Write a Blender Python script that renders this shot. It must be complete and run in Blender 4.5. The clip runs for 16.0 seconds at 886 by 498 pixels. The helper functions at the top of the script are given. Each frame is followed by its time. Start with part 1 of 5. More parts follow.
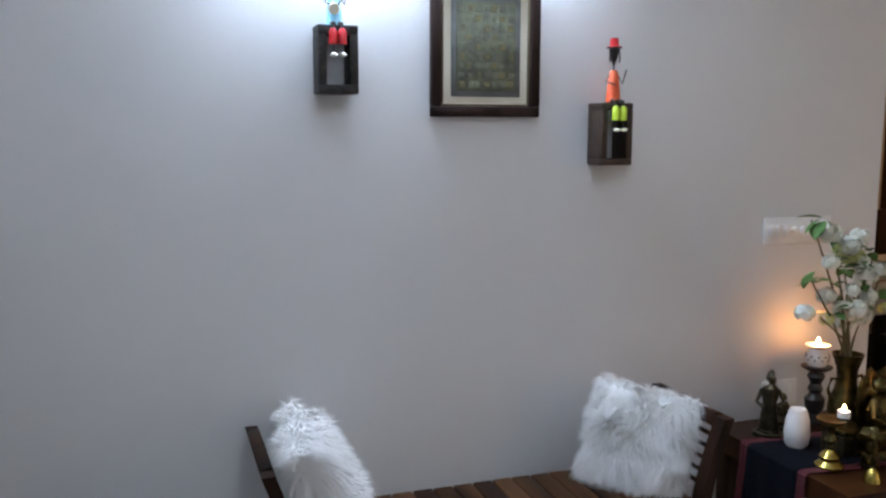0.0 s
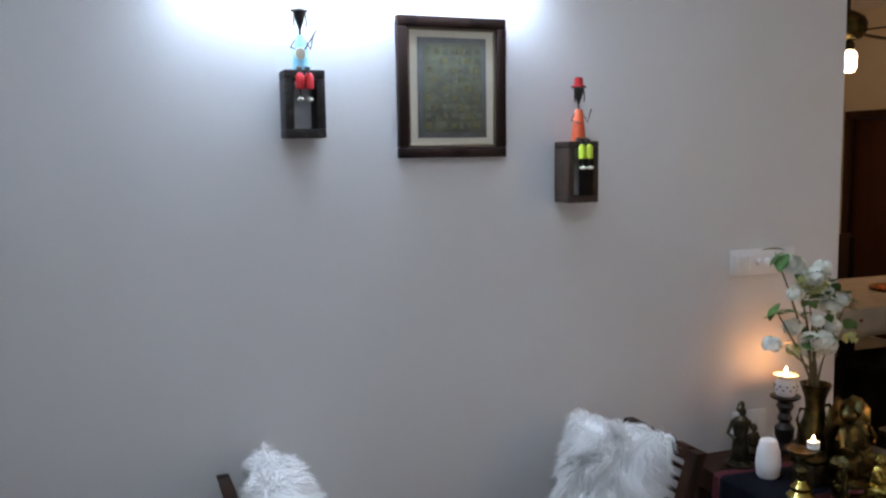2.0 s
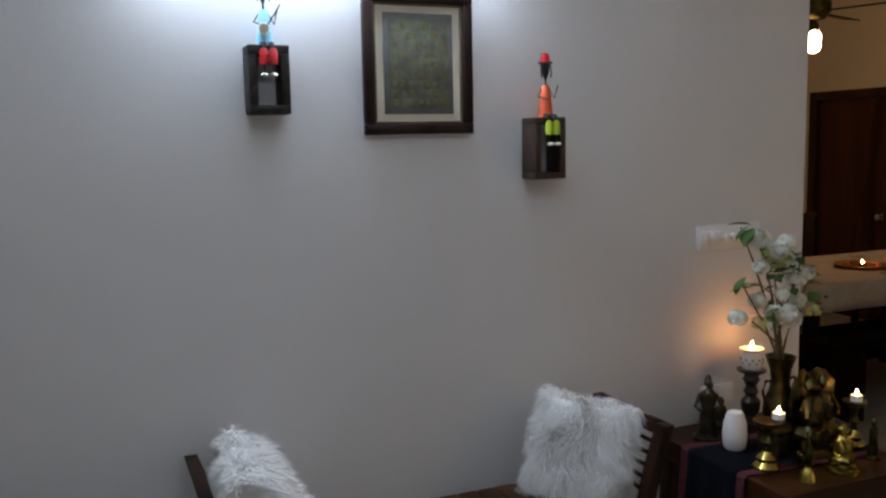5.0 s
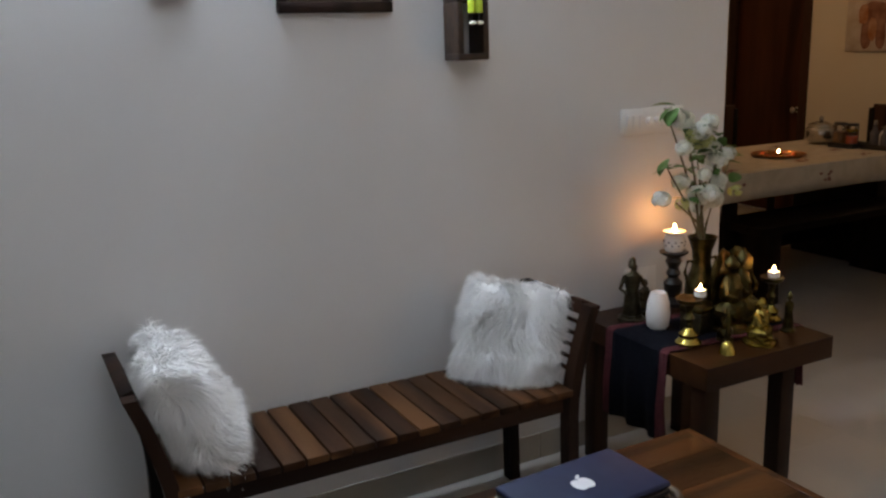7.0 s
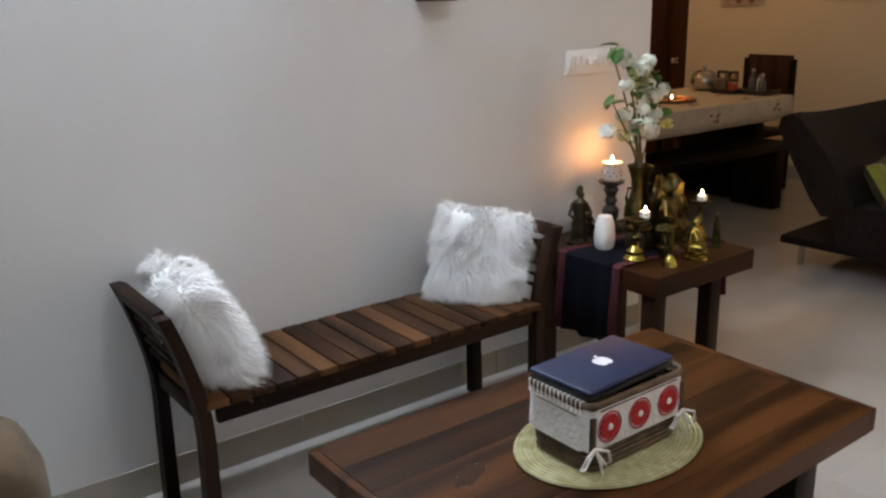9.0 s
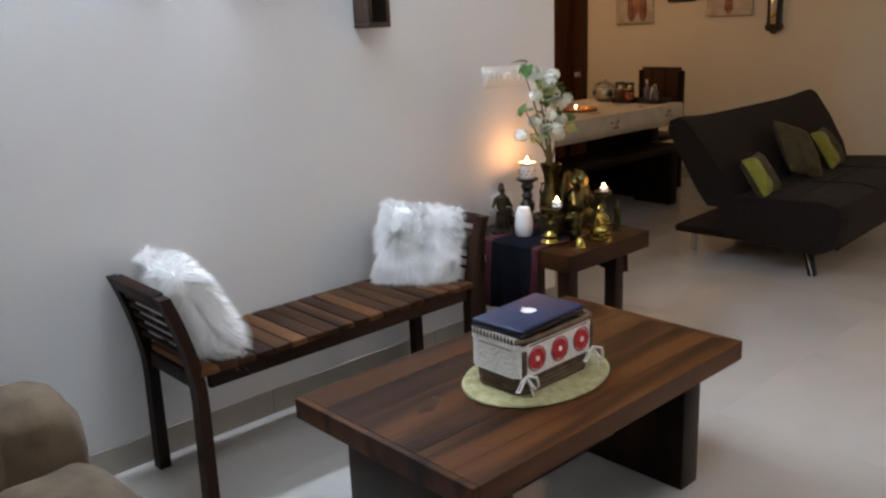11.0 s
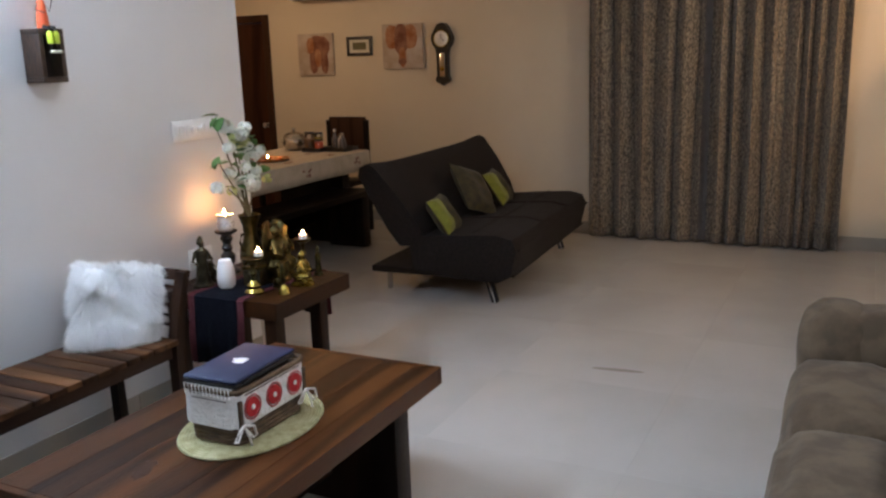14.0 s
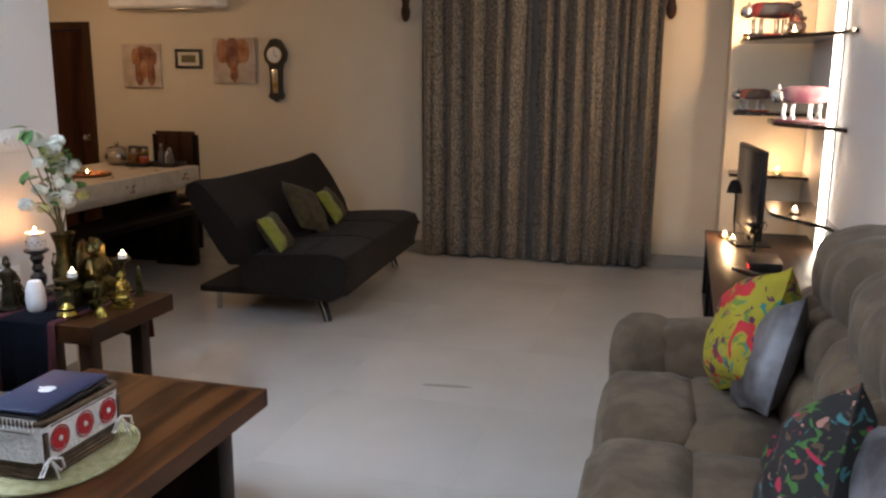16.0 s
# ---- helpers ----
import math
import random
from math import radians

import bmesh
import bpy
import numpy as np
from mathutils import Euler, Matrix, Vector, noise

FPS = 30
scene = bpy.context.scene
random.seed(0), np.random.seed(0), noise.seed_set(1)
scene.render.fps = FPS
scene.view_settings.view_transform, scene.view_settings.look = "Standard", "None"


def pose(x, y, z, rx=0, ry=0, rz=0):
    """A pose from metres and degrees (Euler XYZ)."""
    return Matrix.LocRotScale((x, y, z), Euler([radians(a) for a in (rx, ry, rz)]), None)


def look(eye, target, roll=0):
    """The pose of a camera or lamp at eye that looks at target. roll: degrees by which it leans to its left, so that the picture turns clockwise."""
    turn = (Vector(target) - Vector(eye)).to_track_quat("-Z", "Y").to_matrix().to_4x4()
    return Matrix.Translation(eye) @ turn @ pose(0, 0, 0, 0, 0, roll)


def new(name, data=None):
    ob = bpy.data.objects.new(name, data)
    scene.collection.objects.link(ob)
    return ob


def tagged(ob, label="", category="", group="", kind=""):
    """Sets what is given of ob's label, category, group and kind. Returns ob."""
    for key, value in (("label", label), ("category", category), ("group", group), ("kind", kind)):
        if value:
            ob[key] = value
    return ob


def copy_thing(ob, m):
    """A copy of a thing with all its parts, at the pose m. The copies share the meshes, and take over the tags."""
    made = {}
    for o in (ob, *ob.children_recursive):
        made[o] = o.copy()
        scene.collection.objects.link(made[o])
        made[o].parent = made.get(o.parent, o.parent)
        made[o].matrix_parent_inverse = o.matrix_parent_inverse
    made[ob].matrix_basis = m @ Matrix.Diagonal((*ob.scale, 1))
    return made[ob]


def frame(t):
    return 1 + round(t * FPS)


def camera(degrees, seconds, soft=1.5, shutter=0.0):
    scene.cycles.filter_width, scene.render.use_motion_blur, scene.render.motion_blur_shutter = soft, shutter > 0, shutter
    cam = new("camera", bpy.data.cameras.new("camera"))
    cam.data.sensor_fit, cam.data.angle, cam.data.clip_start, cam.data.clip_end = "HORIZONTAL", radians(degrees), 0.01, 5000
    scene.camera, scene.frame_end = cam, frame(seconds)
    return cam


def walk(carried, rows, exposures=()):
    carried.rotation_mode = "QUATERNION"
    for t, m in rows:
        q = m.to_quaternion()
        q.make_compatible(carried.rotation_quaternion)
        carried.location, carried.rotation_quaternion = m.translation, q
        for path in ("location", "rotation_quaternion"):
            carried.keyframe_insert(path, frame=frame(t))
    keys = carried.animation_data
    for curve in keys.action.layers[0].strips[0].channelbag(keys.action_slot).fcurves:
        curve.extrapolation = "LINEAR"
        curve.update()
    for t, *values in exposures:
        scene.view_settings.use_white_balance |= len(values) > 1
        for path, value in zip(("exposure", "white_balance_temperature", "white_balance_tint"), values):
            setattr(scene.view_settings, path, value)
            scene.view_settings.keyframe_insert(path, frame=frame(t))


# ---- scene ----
cam = camera(55.0, 16.0, soft=2.4)
PATH = [
    (0, (0.008, 0.203, 1.528), (0.643, 2.08, 1.254), 0.1),
    (0.5, (-0.005, 0.209, 1.525), (0.669, 2.071, 1.246), -0.5),
    (1, (-0.009, 0.211, 1.55), (0.696, 2.068, 1.313), 0.4),
    (1.5, (-0.002, 0.209, 1.563), (0.729, 2.06, 1.368), 0.3),
    (2, (0.006, 0.206, 1.57), (0.712, 2.065, 1.357), -0.8),
    (2.5, (0.004, 0.196, 1.583), (0.72, 2.055, 1.409), -0.5),
    (3, (0.001, 0.192, 1.607), (0.73, 2.052, 1.52), -0.8),
    (3.2, (-0.012, 0.206, 1.601), (0.732, 2.061, 1.545), -1.0),
    (5.3, (0.034, 0.206, 1.529), (0.814, 2.026, 1.249), -1.5),
    (5.5, (0.046, 0.219, 1.52), (0.852, 2.025, 1.22), -1.7),
    (6, (0.06, 0.219, 1.494), (0.915, 1.99, 1.128), -1.3),
    (6.5, (0.06, 0.226, 1.483), (0.945, 1.968, 1.054), -1.4),
    (7, (0.042, 0.248, 1.46), (0.942, 1.975, 1.003), -1.9),
    (7.5, (0.005, 0.325, 1.43), (0.98, 2.008, 0.961), -1.5),
    (8, (-0.079, 0.358, 1.422), (0.96, 1.99, 0.913), -1.2),
    (8.5, (-0.187, 0.324, 1.418), (0.906, 1.912, 0.885), -0.4),
    (9, (-0.373, 0.249, 1.422), (0.777, 1.787, 0.864), -1.2),
    (9.2, (-0.435, 0.215, 1.422), (0.754, 1.718, 0.849), -1.6),
    (11.3, (-0.763, -0.092, 1.459), (0.593, 1.292, 0.963), -2.2),
    (11.5, (-0.772, -0.1, 1.467), (0.638, 1.236, 0.994), -1.8),
    (12, (-0.812, -0.088, 1.478), (0.68, 1.162, 1.018), -2.6),
    (12.5, (-0.831, -0.1, 1.486), (0.731, 1.066, 1.037), -2.9),
    (13, (-0.844, -0.099, 1.482), (0.779, 0.975, 1.019), -2.1),
    (13.5, (-0.847, -0.112, 1.482), (0.836, 0.866, 1.024), -2.0),
    (14, (-0.832, -0.113, 1.471), (0.911, 0.763, 1.032), -1.8),
    (14.5, (-0.837, -0.13, 1.474), (0.946, 0.675, 1.059), -1.2),
    (15, (-0.849, -0.154, 1.482), (0.975, 0.553, 1.069), -0.2),
    (15.5, (-0.843, -0.158, 1.481), (1.016, 0.459, 1.072), 0.0),
    (16, (-0.834, -0.158, 1.483), (1.052, 0.37, 1.079), 0.4),
]
EXPOSURES = [
    (0.0, 0.35, 5950, 10), (2.0, 0.20, 5920, 10), (3.2, 0.11, 5950, 10), (5.5, -0.33, 6400, 10), (7.0, 0.01, 6550, 10), (8.0, 0.37, 6700, 10),
    (9.0, 0.69, 6600, 10), (11.5, 0.83, 6300, 10), (13.0, 0.85, 6100, 10), (14.5, 0.89, 5900, 10), (16.0, 0.87, 5900, 10),
]
walk(cam, [(t, look(eye, target, roll)) for t, eye, target, roll in PATH], EXPOSURES)

# ---- light ----
world = bpy.data.worlds.new("evening")
world.use_nodes = True
world.node_tree.nodes["Background"].inputs[0].default_value = (0.35, 0.42, 0.6, 1)
world.node_tree.nodes["Background"].inputs[1].default_value = 0.05
scene.world = world


def lamp(name, kind, m, power, colour, size=0.05, size_y=None):
    data = bpy.data.lights.new(name, kind)
    data.energy, data.color = power, colour
    if kind == "AREA":
        data.shape, data.size, data.size_y = "RECTANGLE", size, size_y or size
    else:
        data.shadow_soft_size = size
    ob = new(name, data)
    ob.matrix_world = m
    return ob


FLAME = (1.0, 0.36, 0.085)


# ---- materials ----
def material(name, base, rough=0.5, metal=0.0, second=None, scale=8.0, stretch=(1, 1, 1), bump=0.0, bump_scale=60.0, detail=4.0,
             sheen=0.0, spread=(0.35, 0.65), coat=0.0, piece=0.0, spec=0.5, rough2=None):
    """A surface with two scales of variation: broad patches between two colours, fine relief, and a shift per piece."""
    mat = bpy.data.materials.new(name)
    mat.use_nodes = True
    nt = mat.node_tree
    N, L = nt.nodes, nt.links
    bsdf = N["Principled BSDF"]
    bsdf.inputs["Roughness"].default_value = rough
    bsdf.inputs["Metallic"].default_value = metal
    bsdf.inputs["Specular IOR Level"].default_value = spec
    if sheen:
        bsdf.inputs["Sheen Weight"].default_value = sheen
    if coat:
        bsdf.inputs["Coat Weight"].default_value = coat
        bsdf.inputs["Coat Roughness"].default_value = 0.12
    tc = N.new("ShaderNodeTexCoord")
    mp = N.new("ShaderNodeMapping")
    mp.inputs["Scale"].default_value = stretch
    L.new(tc.outputs["Object"], mp.inputs["Vector"])
    vec = mp.outputs["Vector"]
    if piece:
        info = N.new("ShaderNodeObjectInfo")
        add = N.new("ShaderNodeVectorMath")
        add.operation = "MULTIPLY_ADD"
        L.new(info.outputs["Random"], add.inputs[0])
        add.inputs[1].default_value = (17.3, 31.7, 11.9)
        L.new(vec, add.inputs[2])
        vec = add.outputs[0]
    nz = N.new("ShaderNodeTexNoise")
    nz.inputs["Scale"].default_value, nz.inputs["Detail"].default_value = scale, detail
    L.new(vec, nz.inputs["Vector"])
    ramp = N.new("ShaderNodeValToRGB")
    ramp.color_ramp.elements[0].position, ramp.color_ramp.elements[1].position = spread
    ramp.color_ramp.elements[0].color = (*base, 1)
    ramp.color_ramp.elements[1].color = (*(second or [min(1, c * 1.12) for c in base]), 1)
    L.new(nz.outputs["Fac"], ramp.inputs["Fac"])
    col = ramp.outputs["Color"]
    if piece:
        hsv = N.new("ShaderNodeHueSaturation")
        mr = N.new("ShaderNodeMapRange")
        mr.inputs["To Min"].default_value, mr.inputs["To Max"].default_value = 1 - piece, 1 + piece
        L.new(info.outputs["Random"], mr.inputs["Value"])
        L.new(mr.outputs["Result"], hsv.inputs["Value"])
        L.new(col, hsv.inputs["Color"])
        col = hsv.outputs["Color"]
    L.new(col, bsdf.inputs["Base Color"])
    if rough2 is not None:
        rr = N.new("ShaderNodeMapRange")
        rr.inputs["To Min"].default_value, rr.inputs["To Max"].default_value = rough, rough2
        L.new(nz.outputs["Fac"], rr.inputs["Value"])
        L.new(rr.outputs["Result"], bsdf.inputs["Roughness"])
    if bump:
        fine = N.new("ShaderNodeTexNoise")
        fine.inputs["Scale"].default_value, fine.inputs["Detail"].default_value = bump_scale, 3
        L.new(vec, fine.inputs["Vector"])
        bp = N.new("ShaderNodeBump")
        bp.inputs["Strength"].default_value, bp.inputs["Distance"].default_value = bump, 0.01
        L.new(fine.outputs["Fac"], bp.inputs["Height"])
        L.new(bp.outputs["Normal"], bsdf.inputs["Normal"])
    return mat


def wood(name, dark, light, along=0, rough=0.42, ring=5.0, piece=0.25, coat=0.0):
    """Sheesham-like wood: drawn-out figure, dark veins, fine pores; grain runs along the axis given."""
    stretch = [5.5, 5.5, 5.5]
    stretch[along] = 0.7
    mat = material(name, dark, rough, 0, light, 1.15, stretch, 0.12, 40.0, 6.0, spread=(0.36, 0.64), coat=coat, piece=piece, spec=0.15, rough2=rough + 0.15)
    nt = mat.node_tree
    N, L = nt.nodes, nt.links
    bsdf = N["Principled BSDF"]
    src = bsdf.inputs["Base Color"].links[0].from_socket
    vec = [n for n in N if n.type == "TEX_NOISE"][0].inputs["Vector"].links[0].from_socket
    wv = N.new("ShaderNodeTexWave")
    wv.bands_direction = "XYZ"[(along + 1) % 3]
    wv.inputs["Scale"].default_value, wv.inputs["Distortion"].default_value = ring * 0.07, 11.0
    wv.inputs["Detail"].default_value, wv.inputs["Detail Scale"].default_value = 4.0, 0.8
    L.new(vec, wv.inputs["Vector"])
    rp = N.new("ShaderNodeValToRGB")
    rp.color_ramp.elements[0].position, rp.color_ramp.elements[1].position = 0.0, 0.22
    rp.color_ramp.elements[0].color, rp.color_ramp.elements[1].color = (0.35, 0.3, 0.28, 1), (1, 1, 1, 1)
    L.new(wv.outputs["Fac"], rp.inputs["Fac"])
    mx = N.new("ShaderNodeMix")
    mx.data_type, mx.blend_type = "RGBA", "MULTIPLY"
    mx.inputs["Factor"].default_value = 0.9
    L.new(src, mx.inputs["A"])
    L.new(rp.outputs["Color"], mx.inputs["B"])
    L.new(mx.outputs["Result"], bsdf.inputs["Base Color"])
    return mat


def glowing(name, colour, strength):
    mat = bpy.data.materials.new(name)
    mat.use_nodes = True
    b = mat.node_tree.nodes["Principled BSDF"]
    b.inputs["Base Color"].default_value = (*colour, 1)
    b.inputs["Emission Color"].default_value = (*colour, 1)
    b.inputs["Emission Strength"].default_value = strength
    return mat


def glass(name, colour=(1, 1, 1), rough=0.02):
    mat = bpy.data.materials.new(name)
    mat.use_nodes = True
    b = mat.node_tree.nodes["Principled BSDF"]
    b.inputs["Base Color"].default_value = (*colour, 1)
    b.inputs["Roughness"].default_value, b.inputs["Transmission Weight"].default_value = rough, 1.0
    b.inputs["IOR"].default_value = 1.45
    return mat


M = {}
M["paint"] = material("wall_paint", (0.70, 0.695, 0.69), 0.55, 0, (0.74, 0.735, 0.73), 1.3, bump=0.06, bump_scale=45)
M["cream"] = material("cream_paint", (0.66, 0.57, 0.43), 0.6, 0, (0.70, 0.61, 0.47), 1.3, bump=0.05, bump_scale=45)
M["ceil"] = material("ceiling_paint", (0.76, 0.74, 0.70), 0.8, 0, (0.79, 0.77, 0.73), 1.0, bump=0.04, bump_scale=40)
M["tile"] = material("vitrified_tile", (0.52, 0.497, 0.458), 0.02, 0, (0.57, 0.546, 0.508), 2.2, bump=0.002, bump_scale=9, piece=0.008, rough2=0.04, detail=6, spec=1.0)
M["grout"] = material("grout", (0.56, 0.54, 0.50), 0.5, bump=0.05)
M["skirt"] = material("skirting_tile", (0.34, 0.31, 0.265), 0.25, 0, (0.39, 0.36, 0.31), 3, piece=0.04)
M["bench_x"] = wood("rosewood_along_x", (0.012, 0.005, 0.003), (0.036, 0.015, 0.007), 0)
M["bench_z"] = wood("rosewood_upright", (0.011, 0.005, 0.003), (0.028, 0.012, 0.006), 2)
M["slat"] = wood("rosewood_slat", (0.014, 0.0054, 0.0023), (0.122, 0.053, 0.0195), 1, rough=0.52, piece=0.60)
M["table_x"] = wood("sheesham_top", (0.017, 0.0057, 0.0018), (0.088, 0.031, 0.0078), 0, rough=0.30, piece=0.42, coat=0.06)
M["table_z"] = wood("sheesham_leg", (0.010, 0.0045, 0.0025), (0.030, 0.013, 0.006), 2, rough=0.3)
M["side_y"] = wood("sheesham_side", (0.011, 0.0040, 0.0016), (0.060, 0.0215, 0.0065), 0, rough=0.34)
M["dark_wood"] = wood("espresso_wood", (0.006, 0.004, 0.003), (0.014, 0.009, 0.006), 0, rough=0.4)
M["door_wood"] = wood("door_veneer", (0.045, 0.015, 0.007), (0.080, 0.027, 0.012), 2, rough=0.4, piece=0.05)
M["frame_wood"] = wood("door_frame_wood", (0.030, 0.014, 0.008), (0.06, 0.026, 0.013), 2, rough=0.4, piece=0.05)
M["suede"] = material("taupe_suede", (0.082, 0.056, 0.032), 0.95, 0, (0.138, 0.096, 0.056), 10.0, bump=0.5, bump_scale=17, sheen=0.08, spread=(0.40, 0.60), detail=6)
M["sofa"] = material("charcoal_weave", (0.0085, 0.0058, 0.0046), 0.9, 0, (0.0180, 0.0125, 0.0098), 60, bump=0.3, bump_scale=400, sheen=0.03, spec=0.2)
M["chrome"] = material("chrome", (0.50, 0.50, 0.50), 0.25, 1.0)
M["black"] = material("black_lacquer", (0.012, 0.011, 0.011), 0.35, 0, (0.02, 0.018, 0.017), 12)
M["fur"] = material("white_fur", (0.95, 0.94, 0.91), 1.0, 0, (0.99, 0.985, 0.97), 14, spec=0.05)
M["white_plastic"] = material("white_plastic", (0.78, 0.78, 0.77), 0.3, bump=0.02)
M["tube"] = glowing("tube_diffuser", (0.70, 0.81, 0.97), 118.0)


# glow of the added fill panel overhead, strength set to even out the walls
M["fill_glow"] = glowing("fill_diffuser", (0.92, 0.95, 1.02), 9.0)
M["bulb"] = glowing("warm_bulb_shade", (1.0, 0.66, 0.36), 16.0)
M["flame"] = glowing("flame", (1.0, 0.62, 0.25), 40.0)
M["led"] = glowing("led_strip", (1.0, 0.80, 0.58), 10.0)
M["led_red"] = glowing("red_indicator", (1.0, 0.03, 0.02), 4.0)
M["gold"] = material("polished_brass", (0.34, 0.26, 0.055), 0.26, 1.0, (0.46, 0.36, 0.09), 20, bump=0.05)
M["brass"] = material("aged_brass", (0.036, 0.032, 0.014), 0.38, 1.0, (0.13, 0.108, 0.040), 25, bump=0.25, bump_scale=90)
M["bronze"] = material("dark_bronze", (0.035, 0.030, 0.018), 0.45, 0.85, (0.085, 0.072, 0.042), 30, bump=0.3, bump_scale=90)
M["ceramic"] = material("white_ceramic", (0.78, 0.76, 0.73), 0.25)
M["wax"] = material("white_wax", (0.82, 0.80, 0.77), 0.45, bump=0.03)
M["hole"] = material("burner_hole", (0.04, 0.05, 0.07), 0.6)
M["petal"] = material("white_petal", (0.86, 0.88, 0.74), 0.6, 0, (0.94, 0.95, 0.86), 40)
M["petal_green"] = material("pale_green_bud", (0.55, 0.60, 0.20), 0.6, 0, (0.68, 0.70, 0.34), 40)
M["leaf"] = material("leaf", (0.065, 0.15, 0.035), 0.45, 0, (0.12, 0.24, 0.06), 30, bump=0.1)
M["stem"] = material("stem", (0.14, 0.09, 0.05), 0.7, 0, (0.12, 0.13, 0.05), 30)
M["navy"] = material("navy_woven_cloth", (0.003, 0.0035, 0.007), 0.9, 0, (0.006, 0.007, 0.012), 80, bump=0.3, bump_scale=300, spec=0.12)
M["maroon"] = material("maroon_border", (0.065, 0.009, 0.014), 0.9, 0, (0.10, 0.017, 0.022), 80, bump=0.3, bump_scale=300)
M["wicker"] = material("dark_wicker", (0.055, 0.032, 0.016), 0.6, 0, (0.13, 0.08, 0.04), 30, bump=0.2)
M["straw"] = material("green_straw_mat", (0.33, 0.30, 0.14), 0.85, 0, (0.48, 0.45, 0.25), 45, bump=0.3, bump_scale=200)
M["linen"] = material("white_crinkled_linen", (0.80, 0.78, 0.73), 0.9, 0, (0.88, 0.86, 0.82), 30, bump=0.5, bump_scale=90)
M["red"] = material("red_embroidery", (0.42, 0.012, 0.018), 0.8, 0, (0.55, 0.03, 0.03), 90, bump=0.4, bump_scale=300)
M["laptop"] = material("navy_laptop_shell", (0.013, 0.019, 0.052), 0.46, 0, (0.018, 0.025, 0.062), 30, spec=0.3)
M["mark"] = material("silver_mark", (0.82, 0.83, 0.85), 0.25, 0.2)
M["canvas"] = material("canvas_ground", (0.44, 0.34, 0.25), 0.8, 0, (0.58, 0.50, 0.42), 9, bump=0.2, bump_scale=300)
M["canvas_brown"] = material("canvas_brown_shape", (0.16, 0.055, 0.030), 0.8, 0, (0.30, 0.15, 0.09), 14, bump=0.2, bump_scale=300)
M["canvas_rust"] = material("canvas_rust_shape", (0.30, 0.10, 0.03), 0.8, 0, (0.45, 0.24, 0.13), 14, bump=0.2, bump_scale=300)
M["mat_board"] = material("cream_mat_board", (0.62, 0.58, 0.47), 0.8)
M["print"] = material("grey_green_print", (0.085, 0.090, 0.065), 0.7, 0, (0.15, 0.155, 0.095), 30, bump=0.2, bump_scale=80, detail=8)
M["print_edge"] = material("grey_print_border", (0.11, 0.115, 0.11), 0.7, 0, (0.15, 0.155, 0.15), 20)
M["print_ochre"] = material("ochre_print", (0.17, 0.145, 0.055), 0.7, 0, (0.09, 0.09, 0.05), 60, detail=6)
M["picture_frame"] = wood("dark_frame_moulding", (0.016, 0.009, 0.008), (0.034, 0.018, 0.014), 2, rough=0.35, piece=0.05)
M["gilt"] = material("dull_gilt", (0.16, 0.13, 0.08), 0.5, 0.6)
M["worn_dark"] = material("worn_dark_wood", (0.010, 0.008, 0.007), 0.6, 0, (0.055, 0.045, 0.035), 40, bump=0.3, bump_scale=70, spread=(0.5, 0.75))
M["worn_brown"] = material("worn_brown_wood", (0.014, 0.007, 0.004), 0.55, 0, (0.050, 0.024, 0.011), 30, (3, 3, 1), bump=0.3, bump_scale=60)
M["sky_blue"] = material("sky_blue_enamel", (0.25, 0.55, 0.72), 0.4, 0, (0.35, 0.66, 0.80), 30)
M["orange"] = material("orange_enamel", (0.65, 0.09, 0.03), 0.4, 0, (0.75, 0.16, 0.05), 30)
M["orange_dark"] = material("smoked_orange_enamel", (0.055, 0.034, 0.030), 0.4, 0, (0.42, 0.11, 0.05), 9, spread=(0.48, 0.62))
M["dark_red"] = material("brown_red_enamel", (0.050, 0.030, 0.026), 0.4, 0, (0.34, 0.03, 0.025), 8, spread=(0.48, 0.60))
M["matte_black"] = material("matte_black_plastic", (0.006, 0.006, 0.006), 0.65, 0, (0.011, 0.010, 0.010), 20, spec=0.25)
M["lime"] = material("lime_enamel", (0.42, 0.55, 0.03), 0.4)
M["scarlet"] = material("scarlet_enamel", (0.45, 0.01, 0.015), 0.4)
M["ivory"] = material("ivory_enamel", (0.75, 0.72, 0.58), 0.4)
M["curtain"] = material("taupe_jacquard", (0.068, 0.057, 0.043), 0.8, 0, (0.285, 0.236, 0.172), 100, (1, 1, 0.45), bump=0.5, bump_scale=120, sheen=0.2, spread=(0.42, 0.60), detail=6)
M["blackout"] = material("grey_lining_cloth", (0.13, 0.125, 0.12), 0.8, 0, (0.16, 0.155, 0.15), 20, sheen=0.2)
M["cloth"] = material("cream_tablecloth", (0.43, 0.375, 0.29), 0.85, 0, (0.51, 0.45, 0.355), 12, bump=0.2, bump_scale=150)
M["motif"] = material("maroon_embroidery", (0.14, 0.05, 0.045), 0.85, 0, (0.25, 0.12, 0.09), 60)
M["copper"] = material("copper_plate", (0.42, 0.20, 0.09), 0.3, 1.0, (0.5, 0.27, 0.12), 20)
M["glass"] = glass("clear_glass")
M["jar_brown"] = material("amber_contents", (0.28, 0.15, 0.05), 0.5)
M["steel"] = material("brushed_steel", (0.5, 0.48, 0.45), 0.25, 1.0)
M["olive"] = material("lime_green_cushion", (0.14, 0.15, 0.008), 0.8, 0, (0.20, 0.21, 0.015), 30, sheen=0.2)
M["olive_dark"] = material("olive_brown_cushion", (0.016, 0.012, 0.004), 0.8, 0, (0.050, 0.038, 0.008), 18, sheen=0.05)
